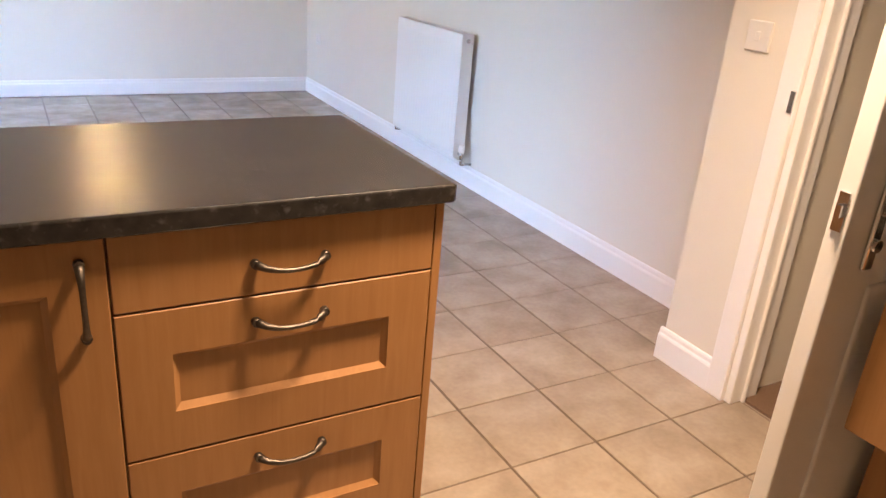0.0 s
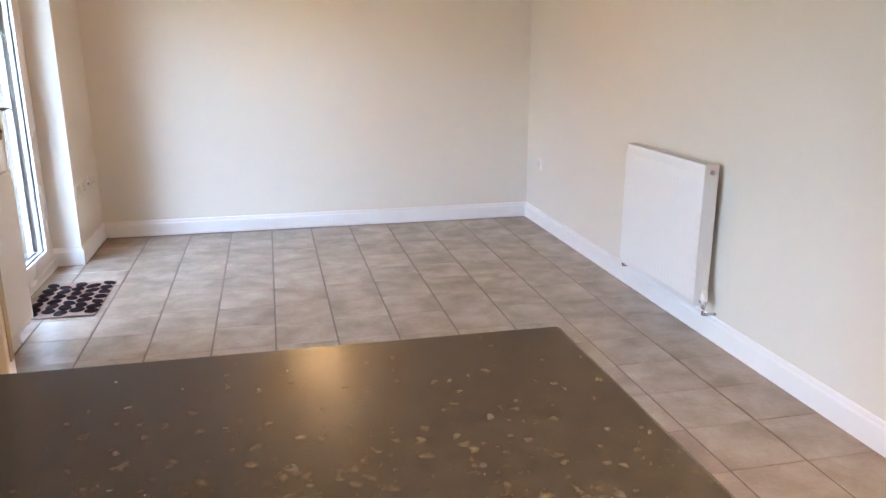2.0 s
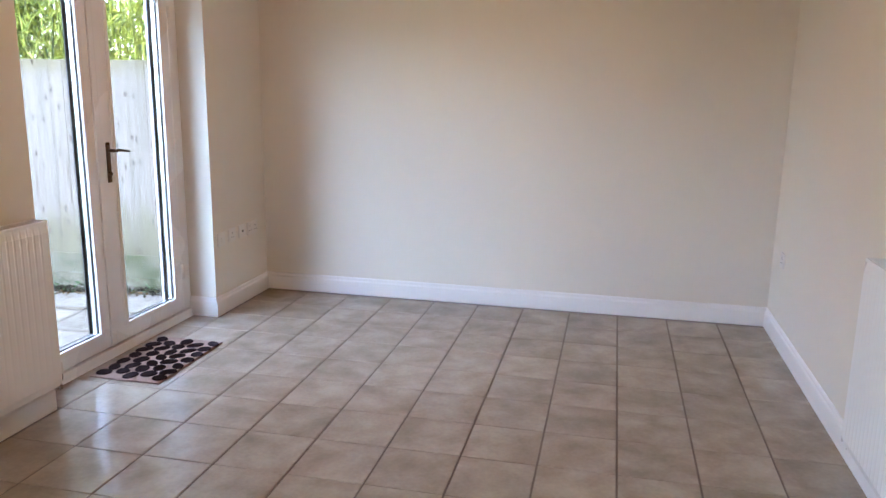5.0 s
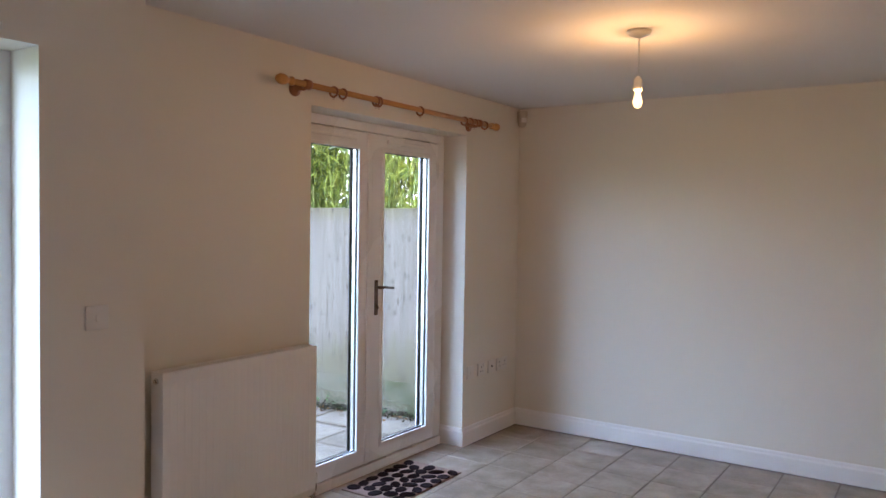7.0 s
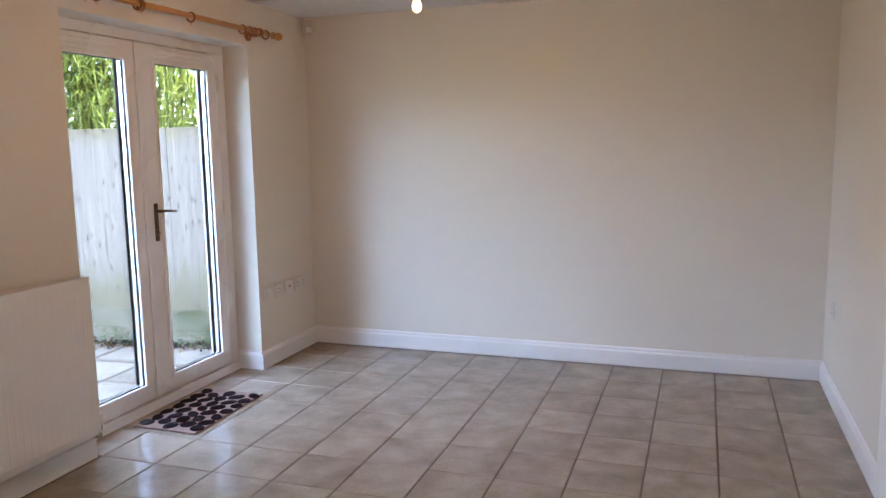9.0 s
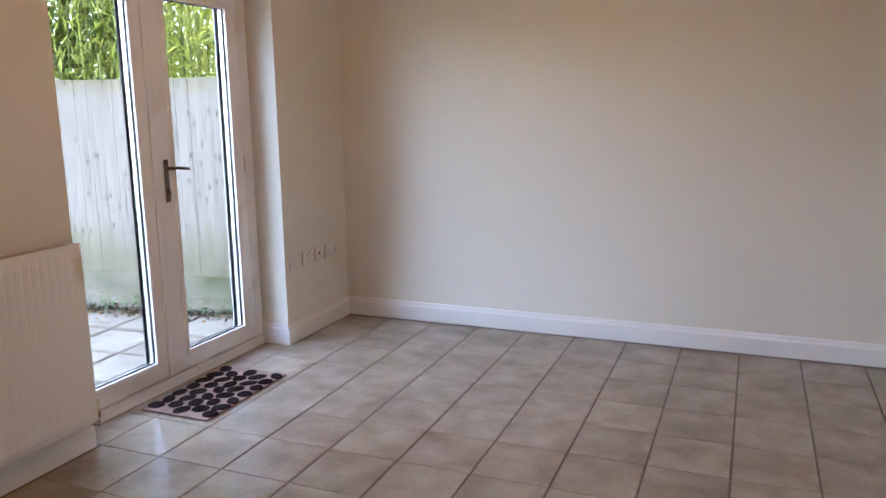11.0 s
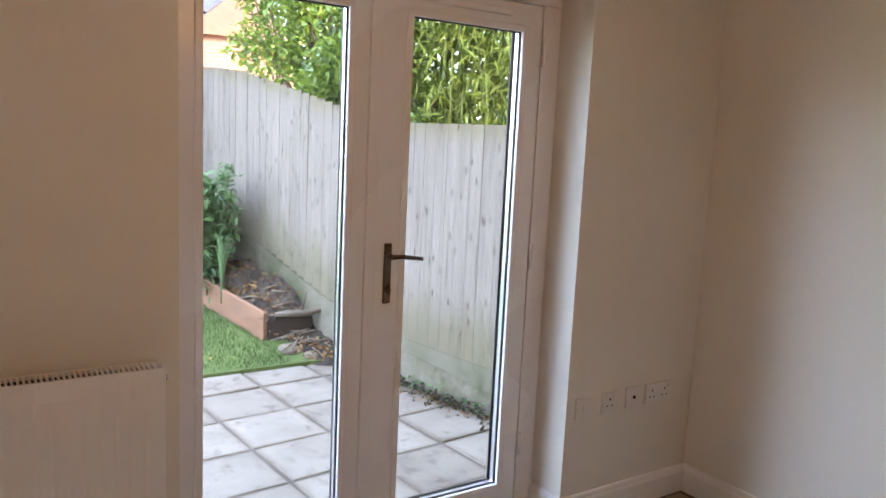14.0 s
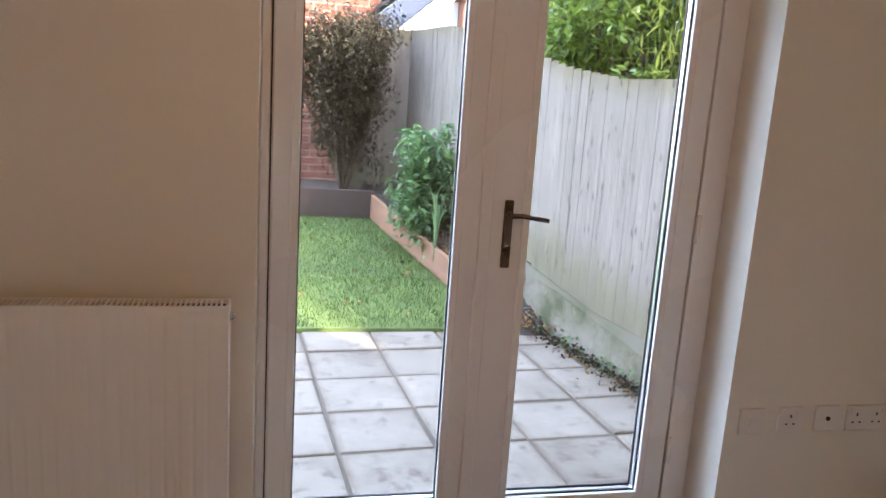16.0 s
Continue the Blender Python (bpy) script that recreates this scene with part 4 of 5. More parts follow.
bm = bmesh.new()
box(bm, -0.019, 0.019, -0.0405, -0.034, -0.028, 0.006, bevel=0.003)
bm.transform(corner)
part("lens", bm, CEIL, sn, "ribbed white lens")


def wall_plate(name, x, nx, y, z, w, h, label, category, kind_of):
    """A plastic plate on a wall at x that faces nx, with sockets or a rocker."""
    e = empty(name, (x, y, z), label, category)

    def bx(a, b, y0, y1, z0, z1):
        lo, hi = sorted((x + nx * a, x + nx * b))
        return (lo, hi, y + y0, y + y1, z + z0, z + z1)
    part("plate", boxes(bx(0, 0.009, -w / 2, w / 2, -h / 2, h / 2), bevel=0.003), PLASTIC, e)
    if kind_of == "switch":
        part("rocker", boxes(bx(0.008, 0.013, -0.008, 0.008, -0.013, 0.013), bevel=0.002), PLASTIC, e)
    elif kind_of == "aerial":
        lo = tube(bmesh.new(), (x + nx * 0.009, y, z), (x + nx * 0.014, y, z), 0.007)
        part("connector", lo, DARK, e)
    else:
        for c in ((-w / 4, w / 4) if w > 0.1 else (0,)):
            # pin holes are solid pads; their dark inside is put into the colour
            part("pin_hole_shade", boxes(bx(0.0085, 0.0097, c - 0.003, c + 0.003, 0.008, 0.018), bx(0.0085, 0.0097, c - 0.017, c - 0.009, -0.016, -0.011), bx(0.0085, 0.0097, c + 0.009, c + 0.017, -0.016, -0.011)), DARK, e)
            part("rocker", boxes(bx(0.008, 0.013, c + 0.022 * (1 if c >= 0 else -1) - 0.005, c + 0.022 * (1 if c >= 0 else -1) + 0.005, 0.016, 0.032), bevel=0.0015), PLASTIC, e)
    return e


wall_plate("wall_socket", 0.0, 1, -0.632, 0.472, 0.086, 0.086, "white plastic wall socket", "socket", "switch")
wall_plate("wall_socket", 0.0, 1, -0.495, 0.474, 0.086, 0.086, "white plastic wall socket", "socket", "socket")
wall_plate("wall_socket", 0.0, 1, -0.36, 0.476, 0.086, 0.086, "white plastic aerial plate with a dark connector", "socket", "aerial")
wall_plate("wall_socket", 0.0, 1, -0.215, 0.474, 0.146, 0.086, "white plastic double wall socket", "socket", "socket")
wall_plate("wall_socket", W, -1, -0.289, 0.48, 0.086, 0.086, "white plastic wall socket near the corner", "socket", "socket")
wall_plate("wall_socket", LX, 1, -3.332, 0.395, 0.146, 0.086, "white plastic double wall socket", "socket", "socket")
wall_plate("light_switch", LX, 1, -3.325, 1.106, 0.086, 0.086, "white plastic light switch", "switch", "switch")
wall_plate("light_switch", RX, -1, -4.918, 1.148, 0.086, 0.086, "white plastic light switch beside the hall doorway", "switch", "switch")

# ---- door mat ----
mat = empty("door_mat", (0.12, -1.5, 0), "tan door mat with black oval spots", "door mat")
MX0, MX1, MY0, MY1 = -0.095, 0.283, -1.788, -1.168
part("base", boxes((MX0, MX1, MY0, MY1, 0.0005, 0.010), bevel=0.003), MATBASE, mat, "tan ribbed base")
rnd = random.Random(5)
pads = []
for k in range(3):
    bm = bmesh.new()
    q = ((0.0345, 0.045), (0.030, 0.049), (0.037, 0.041))[k]
    ring = [bm.verts.new((q[0] * math.cos(t) * (1 + 0.07 * math.sin(2 * t + k)), q[1] * math.sin(t), 0)) for t in [2 * math.pi * i / 14 for i in range(14)]]
    top = [bm.verts.new((v.co.x * 0.9, v.co.y * 0.92, 0.0045)) for v in ring]
    for i in range(14):
        bm.faces.new((ring[i], ring[(i + 1) % 14], top[(i + 1) % 14], top[i]))
    bm.faces.new(top)
    pads.append(mesh_of("spot", bm, MATPAD))
for i in range(5):
    for j in range(7):
        x = MX0 + 0.04 + i * 0.0765 + rnd.uniform(-0.006, 0.006)
        y = MY0 + 0.055 + (j + 0.45 * (i % 2)) * 0.0855 + rnd.uniform(-0.006, 0.006)
        if y < MY1 - 0.04:
            o = piece("spot", rnd.choice(pads), mat, pose(x, y, 0.0098, 0, 0, rnd.uniform(-55, 55)))
            s = rnd.uniform(0.88, 1.04)
            o.scale = (s, s, 1)

# ---- garden ----


def lawn_z(x):
    return -0.075 + 0.135 * max(0.0, -2.7 - x)


def fence_y(x):
    return -0.87 + 0.185 * (x + 5.6)


bm = bmesh.new()
xs = [-2000, -300, -60, -20, -8, -6.6, -6, -5.5, -5, -4.5, -4, -3.5, -3, -2.72, -2.64, -2.63, -0.3, 6, 60, 2000]
ys2 = [-2000, -60, -20, -12, -8, -6, -5, -4, -3, -2, -1, 0, 1, 3, 10, 60, 2000]
grid = [[bm.verts.new((x, y, (lawn_z(max(x, -6.6)) if x < -2.635 else -0.17))) for y in ys2] for x in xs]
for i in range(len(xs) - 1):
    for j in range(len(ys2) - 1):
        bm.faces.new((grid[i][j], grid[i][j + 1], grid[i + 1][j + 1], grid[i + 1][j]))
thing("ground", bm, TURF, "rough sloping lawn turf", "ground", kind=S)

# patio slabs on a mortar bed
patio = thing("patio", boxes((-2.64, -0.3, -6.5, 0.6, -0.2, -0.107)), JOINT, "weathered stone slab patio with dirty joints", "patio", kind="structure")
slab_me = [mesh_of("slab", boxes((-0.2075 + e, 0.2075, -0.2115, 0.2115 - e, -0.03, 0.0), bevel=0.006, seg=1), SLAB) for e in (0.0, 0.006)]
turn = radians(4.6)
for i in range(-1, 6):
    for j in range(-2, 14):
        u, v = -2.415 + 0.424 * (i + 0.5), -0.005 - 0.4325 * (j + 0.5)
        x, y = u * math.cos(turn) - v * math.sin(turn), u * math.sin(turn) + v * math.cos(turn)
        if x > -0.52 or y > 0.25 or x < -2.95:
            continue
        piece("slab", rnd.choice(slab_me), patio, pose(x, y, -0.10 + rnd.uniform(-0.004, 0.004), rnd.uniform(-0.4, 0.4), rnd.uniform(-0.4, 0.4), 4.6 + rnd.choice((0, 180)) + rnd.uniform(-0.7, 0.7)))


def board_fence(name, p0, p1, top0, top1, base0, base1, label, width=0.098, flip=1):
    """Upright feather-edge boards on rails and posts, between two plan points, its top and base running from end to end."""
    f = empty(name, (*p0, base0(0) if callable(base0) else base0), label, "fence")
    a, b = Vector((*p0, 0)), Vector((*p1, 0))
    d = (b - a)
    n = max(2, round(d.length / width))
    ang = math.degrees(math.atan2(d.y, d.x))
    bm = bmesh.new()
    w = width * 1.22
    vs = [bm.verts.new(v) for v in ((0, -0.0093, 0), (w, -0.0106, 0), (w, 0, 0), (0, 0, 0), (0, -0.0093, 1), (w, -0.0106, 1), (w, 0, 1), (0, 0, 1))]
    for q in ((0, 3, 2, 1), (4, 5, 6, 7), (0, 1, 5, 4), (1, 2, 6, 5), (2, 3, 7, 6), (3, 0, 4, 7)):
        bm.faces.new([vs[i] for i in q])
    me = mesh_of("board", bm, FENCE)
    for i in range(n):
        u = i / n
        p = a + d * u
        z0, z1 = base0(u) if callable(base0) else base0 + (base1 - base0) * u, top0(u) if callable(top0) else top0 + (top1 - top0) * u
        o = piece("board", me, f, pose(p.x, p.y, z0, rnd.uniform(-0.15, 0.15), 0, ang))
        o.scale = (1, flip, z1 - z0 + rnd.uniform(-0.002, 0.002))
    return f


FA, FB = (-0.32, fence_y(-0.32)), (-5.6, fence_y(-5.6))


def along_curve(x, pts):
    for (x0, z0), (x1, z1) in zip(pts, pts[1:]):
        if x >= x1:
            return z0 + (z1 - z0) * max(0.0, (x0 - x) / (x0 - x1))
    return pts[-1][1]


def ftop(u):
    return along_curve(FA[0] + (FB[0] - FA[0]) * u, [(-0.3, 1.565), (-2.1, 1.56), (-2.7, 1.628), (-3.4, 1.775), (-4.15, 1.935), (-4.7, 1.99), (-5.6, 2.0)])


def fbase(u):
    return along_curve(FA[0] + (FB[0] - FA[0]) * u, [(-0.3, 0.16), (-2.2, 0.19), (-2.95, 0.295), (-3.42, 0.436), (-3.89, 0.58), (-5.6, 0.68)])


fence = board_fence("fence", FB, FA, lambda u: ftop(1 - u), 0, lambda u: fbase(1 - u), 0, "tall weathered grey feather-edge board fence")
bm = bmesh.new()
for i in range(12):
    u0, u1 = i / 12, (i + 1) / 12
    pa, pb = [(FA[0] + (FB[0] - FA[0]) * u, FA[1] + (FB[1] - FA[1]) * u) for u in (u0, u1)]
    za, zb = fbase(u0), fbase(u1)
    vs = [bm.verts.new(v) for v in ((pa[0], pa[1] - 0.014, za - 0.55), (pb[0], pb[1] - 0.014, zb - 0.55), (pb[0], pb[1] - 0.014, zb + 0.004), (pa[0], pa[1] - 0.014, za + 0.004),
                                    (pa[0], pa[1] + 0.01, za - 0.55), (pb[0], pb[1] + 0.01, zb - 0.55), (pb[0], pb[1] + 0.01, zb + 0.004), (pa[0], pa[1] + 0.01, za + 0.004))]
    for q in ((0, 1, 2, 3), (5, 4, 7, 6), (3, 2, 6, 7), (0, 4, 5, 1), (0, 3, 7, 4), (1, 5, 6, 2)):
        bm.faces.new([vs[k] for k in q])
part("gravel_board", bm, GRAVELBOARD, fence, "mossy concrete gravel board")
for x in (-0.6, -2.2, -3.9, -5.5):
    part("post", boxes((x - 0.04, x + 0.04, fence_y(x) + 0.012, fence_y(x) + 0.09, lawn_z(x) - 0.2, ftop((x - FA[0]) / (FB[0] - FA[0])) - 0.03)), FENCE, fence)
for h in (0.35, 0.95):
    bm = bmesh.new()
    for x0, x1 in ((-0.4, -2.2), (-2.2, -5.5)):
        tube(bm, (x0, fence_y(x0) + 0.03, lawn_z(x0) + 0.1 + h), (x1, fence_y(x1) + 0.03, lawn_z(x1) + 0.1 + h), 0.028, n=4)
    part("rail", bm, FENCE, fence)
board_fence("fence", (-5.62, -1.52), (-5.6, -0.88), 2.0, 2.0, 0.38, 0.36, "weathered board fence across the garden end", flip=1)

# raised beds
bed = empty("raised_bed", (-3.9, -0.9, 0.1), "raised timber-edged flower bed along the fence", "flower bed")


def plank(p0, p1, z0, z1, h, t):
    bm = bmesh.new()
    a, b = Vector((*p0, 0)), Vector((*p1, 0))
    nrm = Vector((-(b - a).y, (b - a).x, 0)).normalized() * t
    vs = []
    for o in (Vector(), nrm):
        for p, z in ((a, z0), (b, z1)):
            vs += [bm.verts.new(p + o + Vector((0, 0, z - 0.12))), bm.verts.new(p + o + Vector((0, 0, z + h)))]
    for q in ((0, 2, 3, 1), (4, 5, 7, 6), (1, 3, 7, 5), (0, 4, 6, 2), (0, 1, 5, 4), (2, 6, 7, 3)):
        bm.faces.new([vs[i] for i in q])
    bmesh.ops.bevel(bm, geom=list(bm.edges), offset=0.006, segments=1, affect="EDGES")
    return bm


B0, B1 = (-3.08, -0.755), (-5.0, -1.235)
part("edging_board", plank(B0, B1, lawn_z(B0[0]), lawn_z(B1[0]) + 0.025, 0.205, 0.035), TIMBER, bed, "reddish weathered timber board")
part("end_board", plank((-3.08, -0.755), (-3.02, fence_y(-3.02) - 0.04), lawn_z(-3.08), lawn_z(-3.02), 0.175, 0.03), DARKTIMBER, bed)
def soil_z(x, y):
    """Crumbly soil that rises from the edging board to the fence, and falls away past the bed's open end."""
    ya = B0[1] + (B1[1] - B0[1]) * min(1.2, (x - B0[0]) / (B1[0] - B0[0]))
    v = max(0.0, min(1.0, (y - ya) / (fence_y(x) - ya)))
    lumps = 0.05 * noise.noise((x * 5, y * 5, 0)) + 0.035 * noise.noise((x * 17, y * 17, 3)) + 0.02 * noise.noise((x * 41, y * 41, 7))
    return lawn_z(x) + 0.13 + 0.17 * v * max(0.0, min(1.0, (-2.95 - x) / 0.5)) + lumps


bm = bmesh.new()
nx_, ny_ = 120, 34
g = []
for i in range(nx_ + 1):
    row = []
    for j in range(ny_ + 1):
        x = -3.06 + (-5.58 + 3.06) * i / nx_
        ya = B0[1] + (B1[1] - B0[1]) * min(1.2, (x - B0[0]) / (B1[0] - B0[0])) + 0.03
        y = ya + (fence_y(x) - ya - 0.02) * j / ny_
        row.append(bm.verts.new((x, y, soil_z(x, y))))
    g.append(row)
for i in range(nx_):
    for j in range(ny_):
        bm.faces.new((g[i][j], g[i][j + 1], g[i + 1][j + 1], g[i + 1][j])).smooth = True
part("soil", bm, SOIL, bed, "dark crumbly soil")
bm = bmesh.new()      # earth and rubbish spilt past the end of the bed
g = []
for i in range(41):
    row = []
    for j in range(25):
        x = -2.52 - 0.56 * i / 40
        ya = -0.60 - 0.14 * i / 40
        y = ya + (fence_y(x) - ya - 0.01) * j / 24
        h = min(1.0, i / 12) * min(1.0, j / 9)
        row.append(bm.verts.new((x, y, -0.112 + h * (0.05 + 0.15 * (i / 40) ** 1.5 * j / 24 + 0.03 * noise.noise((x * 14, y * 14, 1)) + 0.015 * noise.noise((x * 37, y * 37, 5))))))
    g.append(row)
for i in range(40):
    for j in range(24):
        bm.faces.new((g[i][j], g[i][j + 1], g[i + 1][j + 1], g[i + 1][j])).smooth = True
thing("soil_heap", bm, SOIL, "dark soil spilt at the open end of the flower bed", "soil", kind="stuff")
bed2 = empty("raised_bed", (-5.4, -2.4, 0.3), "dark timber-edged bed across the garden end", "flower bed")
part("edging_board", plank((-5.02, -1.235), (-5.1, -4.5), lawn_z(-5.02), lawn_z(-5.05), 0.262, 0.035), DARKTIMBER, bed2)
part("soil", boxes((-6.15, -5.08, -4.5, -1.2, 0.1, 0.44)), SOIL, bed2)


# ---- planting ----
def leaves(rows, length, width, seed, droop=0.25):
    """One mesh of folded leaves: rows of (x, y, z, scale); each leaf has its own heading."""
    rg = np.random.default_rng(seed)
    c = np.array([r[:3] for r in rows])
    s = np.array([r[3] for r in rows])[:, None]
    n = len(c)
    th, ph = rg.uniform(0, 2 * np.pi, n), rg.uniform(-0.9, 0.7, n) - droop
    d = np.stack([np.cos(th) * np.cos(ph), np.sin(th) * np.cos(ph), np.sin(ph)], 1)
    side = np.cross(d, rg.normal(0, 0.5, (n, 3)) + np.array([0, 0, 1.0]))
    side /= np.linalg.norm(side, axis=1)[:, None]
    up = np.cross(side, d)
    L, w = length * s, width * s
    v = np.stack([c, c + d * L * 0.45 + side * w * 0.5 + up * w * 0.18, c + d * L - up * L * 0.08, c + d * L * 0.45 - side * w * 0.5 + up * w * 0.18], 1).reshape(-1, 3)
    f = []
    for i in range(n):
        f += [(4 * i, 4 * i + 1, 4 * i + 2), (4 * i, 4 * i + 2, 4 * i + 3)]
    return v, f


def leaf_part(name, rows, length, width, seed, material, parent, label="", droop=0.25):
    v, f = leaves(rows, length, width, seed, droop)
    me = bpy.data.meshes.new(name)
    me.from_pydata(v.tolist(), [], f)
    me.materials.append(material)
    ob = new(name, me)
    ob.parent = parent
    ob.matrix_parent_inverse = parent.matrix_basis.inverted()
    return tagged(ob, label)


def branchy(bm, base, tips, r, rg):
    for t in tips:
        b, t = Vector(base), Vector(t)
        mid = b.lerp(t, 0.5) + Vector((rg.uniform(-0.08, 0.08), rg.uniform(-0.08, 0.08), 0.1))
        tube(bm, b, mid, r, r * 0.65, 6)
        tube(bm, mid, t, r * 0.65, r * 0.25, 6)


def tree(name, base, clumps, count, length, width, seed, material, label, category="tree"):
    """Trunk and limbs to each clump, and leaves thick about the clumps with gaps between."""
    rg = random.Random(seed)
    e = empty(name, base, label, category)
    bm = bmesh.new()
    fork = (base[0], base[1], base[2] + 0.6)
    tube(bm, base, fork, 0.07, 0.055, 8)
    branchy(bm, fork, [c[:3] for c in clumps], 0.035, rg)
    part("trunk", bm, BARK, e)
    rows = []
    for cx, cy, cz, cr in clumps:
        for _ in range(count):
            v = Vector((rg.gauss(0, 1), rg.gauss(0, 1), rg.gauss(0, 1))).normalized() * cr * (rg.random() ** 0.45)
            if (cy + v.y > fence_y(cx + v.x) + 0.13 or cz + v.z * 0.85 > 2.1) and (cx + v.x < -0.5 or cy + v.y > 0.6):
                rows.append((cx + v.x, cy + v.y, cz + v.z * 0.85, rg.uniform(0.6, 1.25)))
    leaf_part("crown", rows, length, width, seed, material, e)
    return e


rg = random.Random(11)


def clumps_in(n, x0, x1, y0, y1, z0, z1, r0, r1):
    return [(rg.uniform(x0, x1), rg.uniform(y0, y1), rg.uniform(z0, z1), rg.uniform(r0, r1)) for _ in range(n)]


tree("laurel_tree", (-3.9, 0.7, 0.0), clumps_in(40, -4.8, -2.6, 0.0, 1.1, 1.4, 3.7, 0.3, 0.46), 420, 0.10, 0.05, 21, LAUREL, "bushy green laurel behind the fence")
tree("laurel_tree", (-5.2, 0.9, 0.1), clumps_in(30, -6.6, -4.4, 0.25, 1.4, 1.8, 3.7, 0.3, 0.46), 360, 0.10, 0.05, 22, LAUREL, "bushy green laurel behind the fence")
tree("laurel_tree", (-9.5, 2.2, 0.3), clumps_in(26, -11.5, -8, 0.9, 3.4, 2.2, 5.2, 0.5, 0.8), 300, 0.11, 0.07, 23, LAUREL, "tall green tree beyond the fence")
tree("laurel_tree", (-2.5, 4.5, 0.0), clumps_in(40, -6.5, 0.8, 3.4, 5.5, 1.2, 5.6, 0.5, 0.9), 300, 0.11, 0.07, 24, LAUREL, "tall green tree beyond the fence")

tree("garden_tree", (-20, 1.5, 0.0), clumps_in(22, -22, -18, -0.6, 4.0, 4.3, 6.6, 0.5, 0.9), 220, 0.16, 0.10, 25, LAUREL, "green tree rising behind the far houses")

bam = empty("bamboo_clump", (-1.6, 0.6, -0.1), "dense tall bamboo clump behind the fence", "bamboo")
for k in range(3):
    bm = bmesh.new()
    rows = []
    for _ in range(36):
        x, y = rg.uniform(-3.0, 0.1), rg.uniform(0.25, 1.3) + 0.1
        y = y if x < -0.75 else y + 0.55
        h = rg.uniform(2.6, 4.0)
        lean = Vector((rg.uniform(-0.35, 0.35), rg.uniform(-0.35, 0.2), 0))
        pts = [Vector((x, y, -0.1)) + lean * (s * s) + Vector((0, 0, h * s)) for s in (0, 0.35, 0.65, 0.85, 1.0)]
        for i, (p, q) in enumerate(zip(pts, pts[1:])):
            tube(bm, p, q, 0.012 - 0.0022 * i, 0.010 - 0.0022 * i, 5)
        for _ in range(190):
            s = rg.uniform(0.36, 1.0)
            p = Vector((x, y, -0.1)) + lean * (s * s) + Vector((0, 0, h * s))
            x1, y1, z1 = p.x + rg.gauss(0, 0.16), p.y + rg.gauss(0, 0.16), p.z + rg.gauss(0, 0.06)
            if (z1 > 1.7 or y1 > fence_y(x1) + 0.16) and (x1 < -0.45 or y1 > 0.5):
                rows.append((x1, y1, z1, rg.uniform(0.6, 1.25)))
    part("culms", bm, BAMBOO, bam)
    leaf_part("crown", rows, 0.13, 0.018, 40 + k, BAMBOO, bam, droop=0.6)

sh = empty("garden_bush", (-4.05, -0.86, 0.2), "leafy green flowering bush in the raised bed", "bush")
bm = bmesh.new()
tips = [(-4.15 + rg.gauss(0, 0.22), -0.93 + rg.gauss(0, 0.11), 0.5 + rg.random() * 0.62) for _ in range(34)]
branchy(bm, (-4.12, -0.92, 0.15), tips, 0.010, rg)
tall = [(-3.75, -0.86, 1.22), (-3.68, -0.88, 1.17), (-3.85, -0.82, 1.15)]
branchy(bm, (-3.95, -0.86, 0.55), tall, 0.006, rg)
part("stems", bm, BUSHLEAF, sh)
rows = []
for t in tips:
    for _ in range(55):
        rows.append((t[0] + rg.gauss(0, 0.075), t[1] + rg.gauss(0, 0.06), t[2] - abs(rg.gauss(0, 0.16)) + 0.03, rg.uniform(0.6, 1.3)))
for t in tall:
    for _ in range(16):
        rows.append((t[0] + rg.gauss(0, 0.03), t[1] + rg.gauss(0, 0.03), t[2] - abs(rg.gauss(0, 0.06)), rg.uniform(0.5, 0.9)))
leaf_part("foliage", rows, 0.085, 0.038, 31, BUSHLEAF, sh)

sp = empty("strap_leaf_plant", (-3.62, -0.92, 0.15), "pale green strap-leaved plant in the raised bed", "plant")
bm = bmesh.new()
for _ in range(13):
    a, reach, h = rg.uniform(0, 2 * math.pi), rg.uniform(0.05, 0.12), rg.uniform(0.34, 0.52)
    d, sd = Vector((math.cos(a), math.sin(a), 0)), Vector((-math.sin(a), math.cos(a), 0))
    prev = None
    for i in range(7):
        u = i / 6
        c = Vector((-3.62, -0.92, 0.15)) + d * reach * u ** 1.6 + Vector((0, 0, h * math.sin(1.9 * u) / 0.946))
        w = 0.010 * (1 - u ** 2) + 0.001
        cur = [bm.verts.new(c - sd * w), bm.verts.new(c + d * 0.003), bm.verts.new(c + sd * w)]
        if prev:
            for k in range(2):
                bm.faces.new((prev[k], prev[k + 1], cur[k + 1], cur[k]))
        prev = cur
part("leaves", bm, STRAP, sp)

cl = empty("climbing_shrub", (-5.35, -1.55, 0.4), "half-bare brown climbing shrub against the wall", "shrub")
bm = bmesh.new()
tips = []
for _ in range(120):
    z = 0.7 + rg.random() ** 0.7 * 1.3
    w = 0.09 + 0.13 * (z - 0.7)
    tips.append((-5.3 + rg.gauss(0, w * 0.7), -1.53 + rg.gauss(0, w), z))
branchy(bm, (-5.35, -1.5, 0.38), tips, 0.012, rg)
part("stems", bm, BARK, cl)
rows = []
for t in tips:
    k = 0.7 if t[2] < 1.0 else 1.0
    for _ in range(int(190 * k)):
        rows.append((t[0] + rg.gauss(0, 0.08), t[1] + rg.gauss(0, 0.08), t[2] + rg.gauss(0, 0.1), rg.uniform(0.5, 1.2)))
leaf_part("foliage", rows, 0.05, 0.026, 32, DRYLEAF, cl)

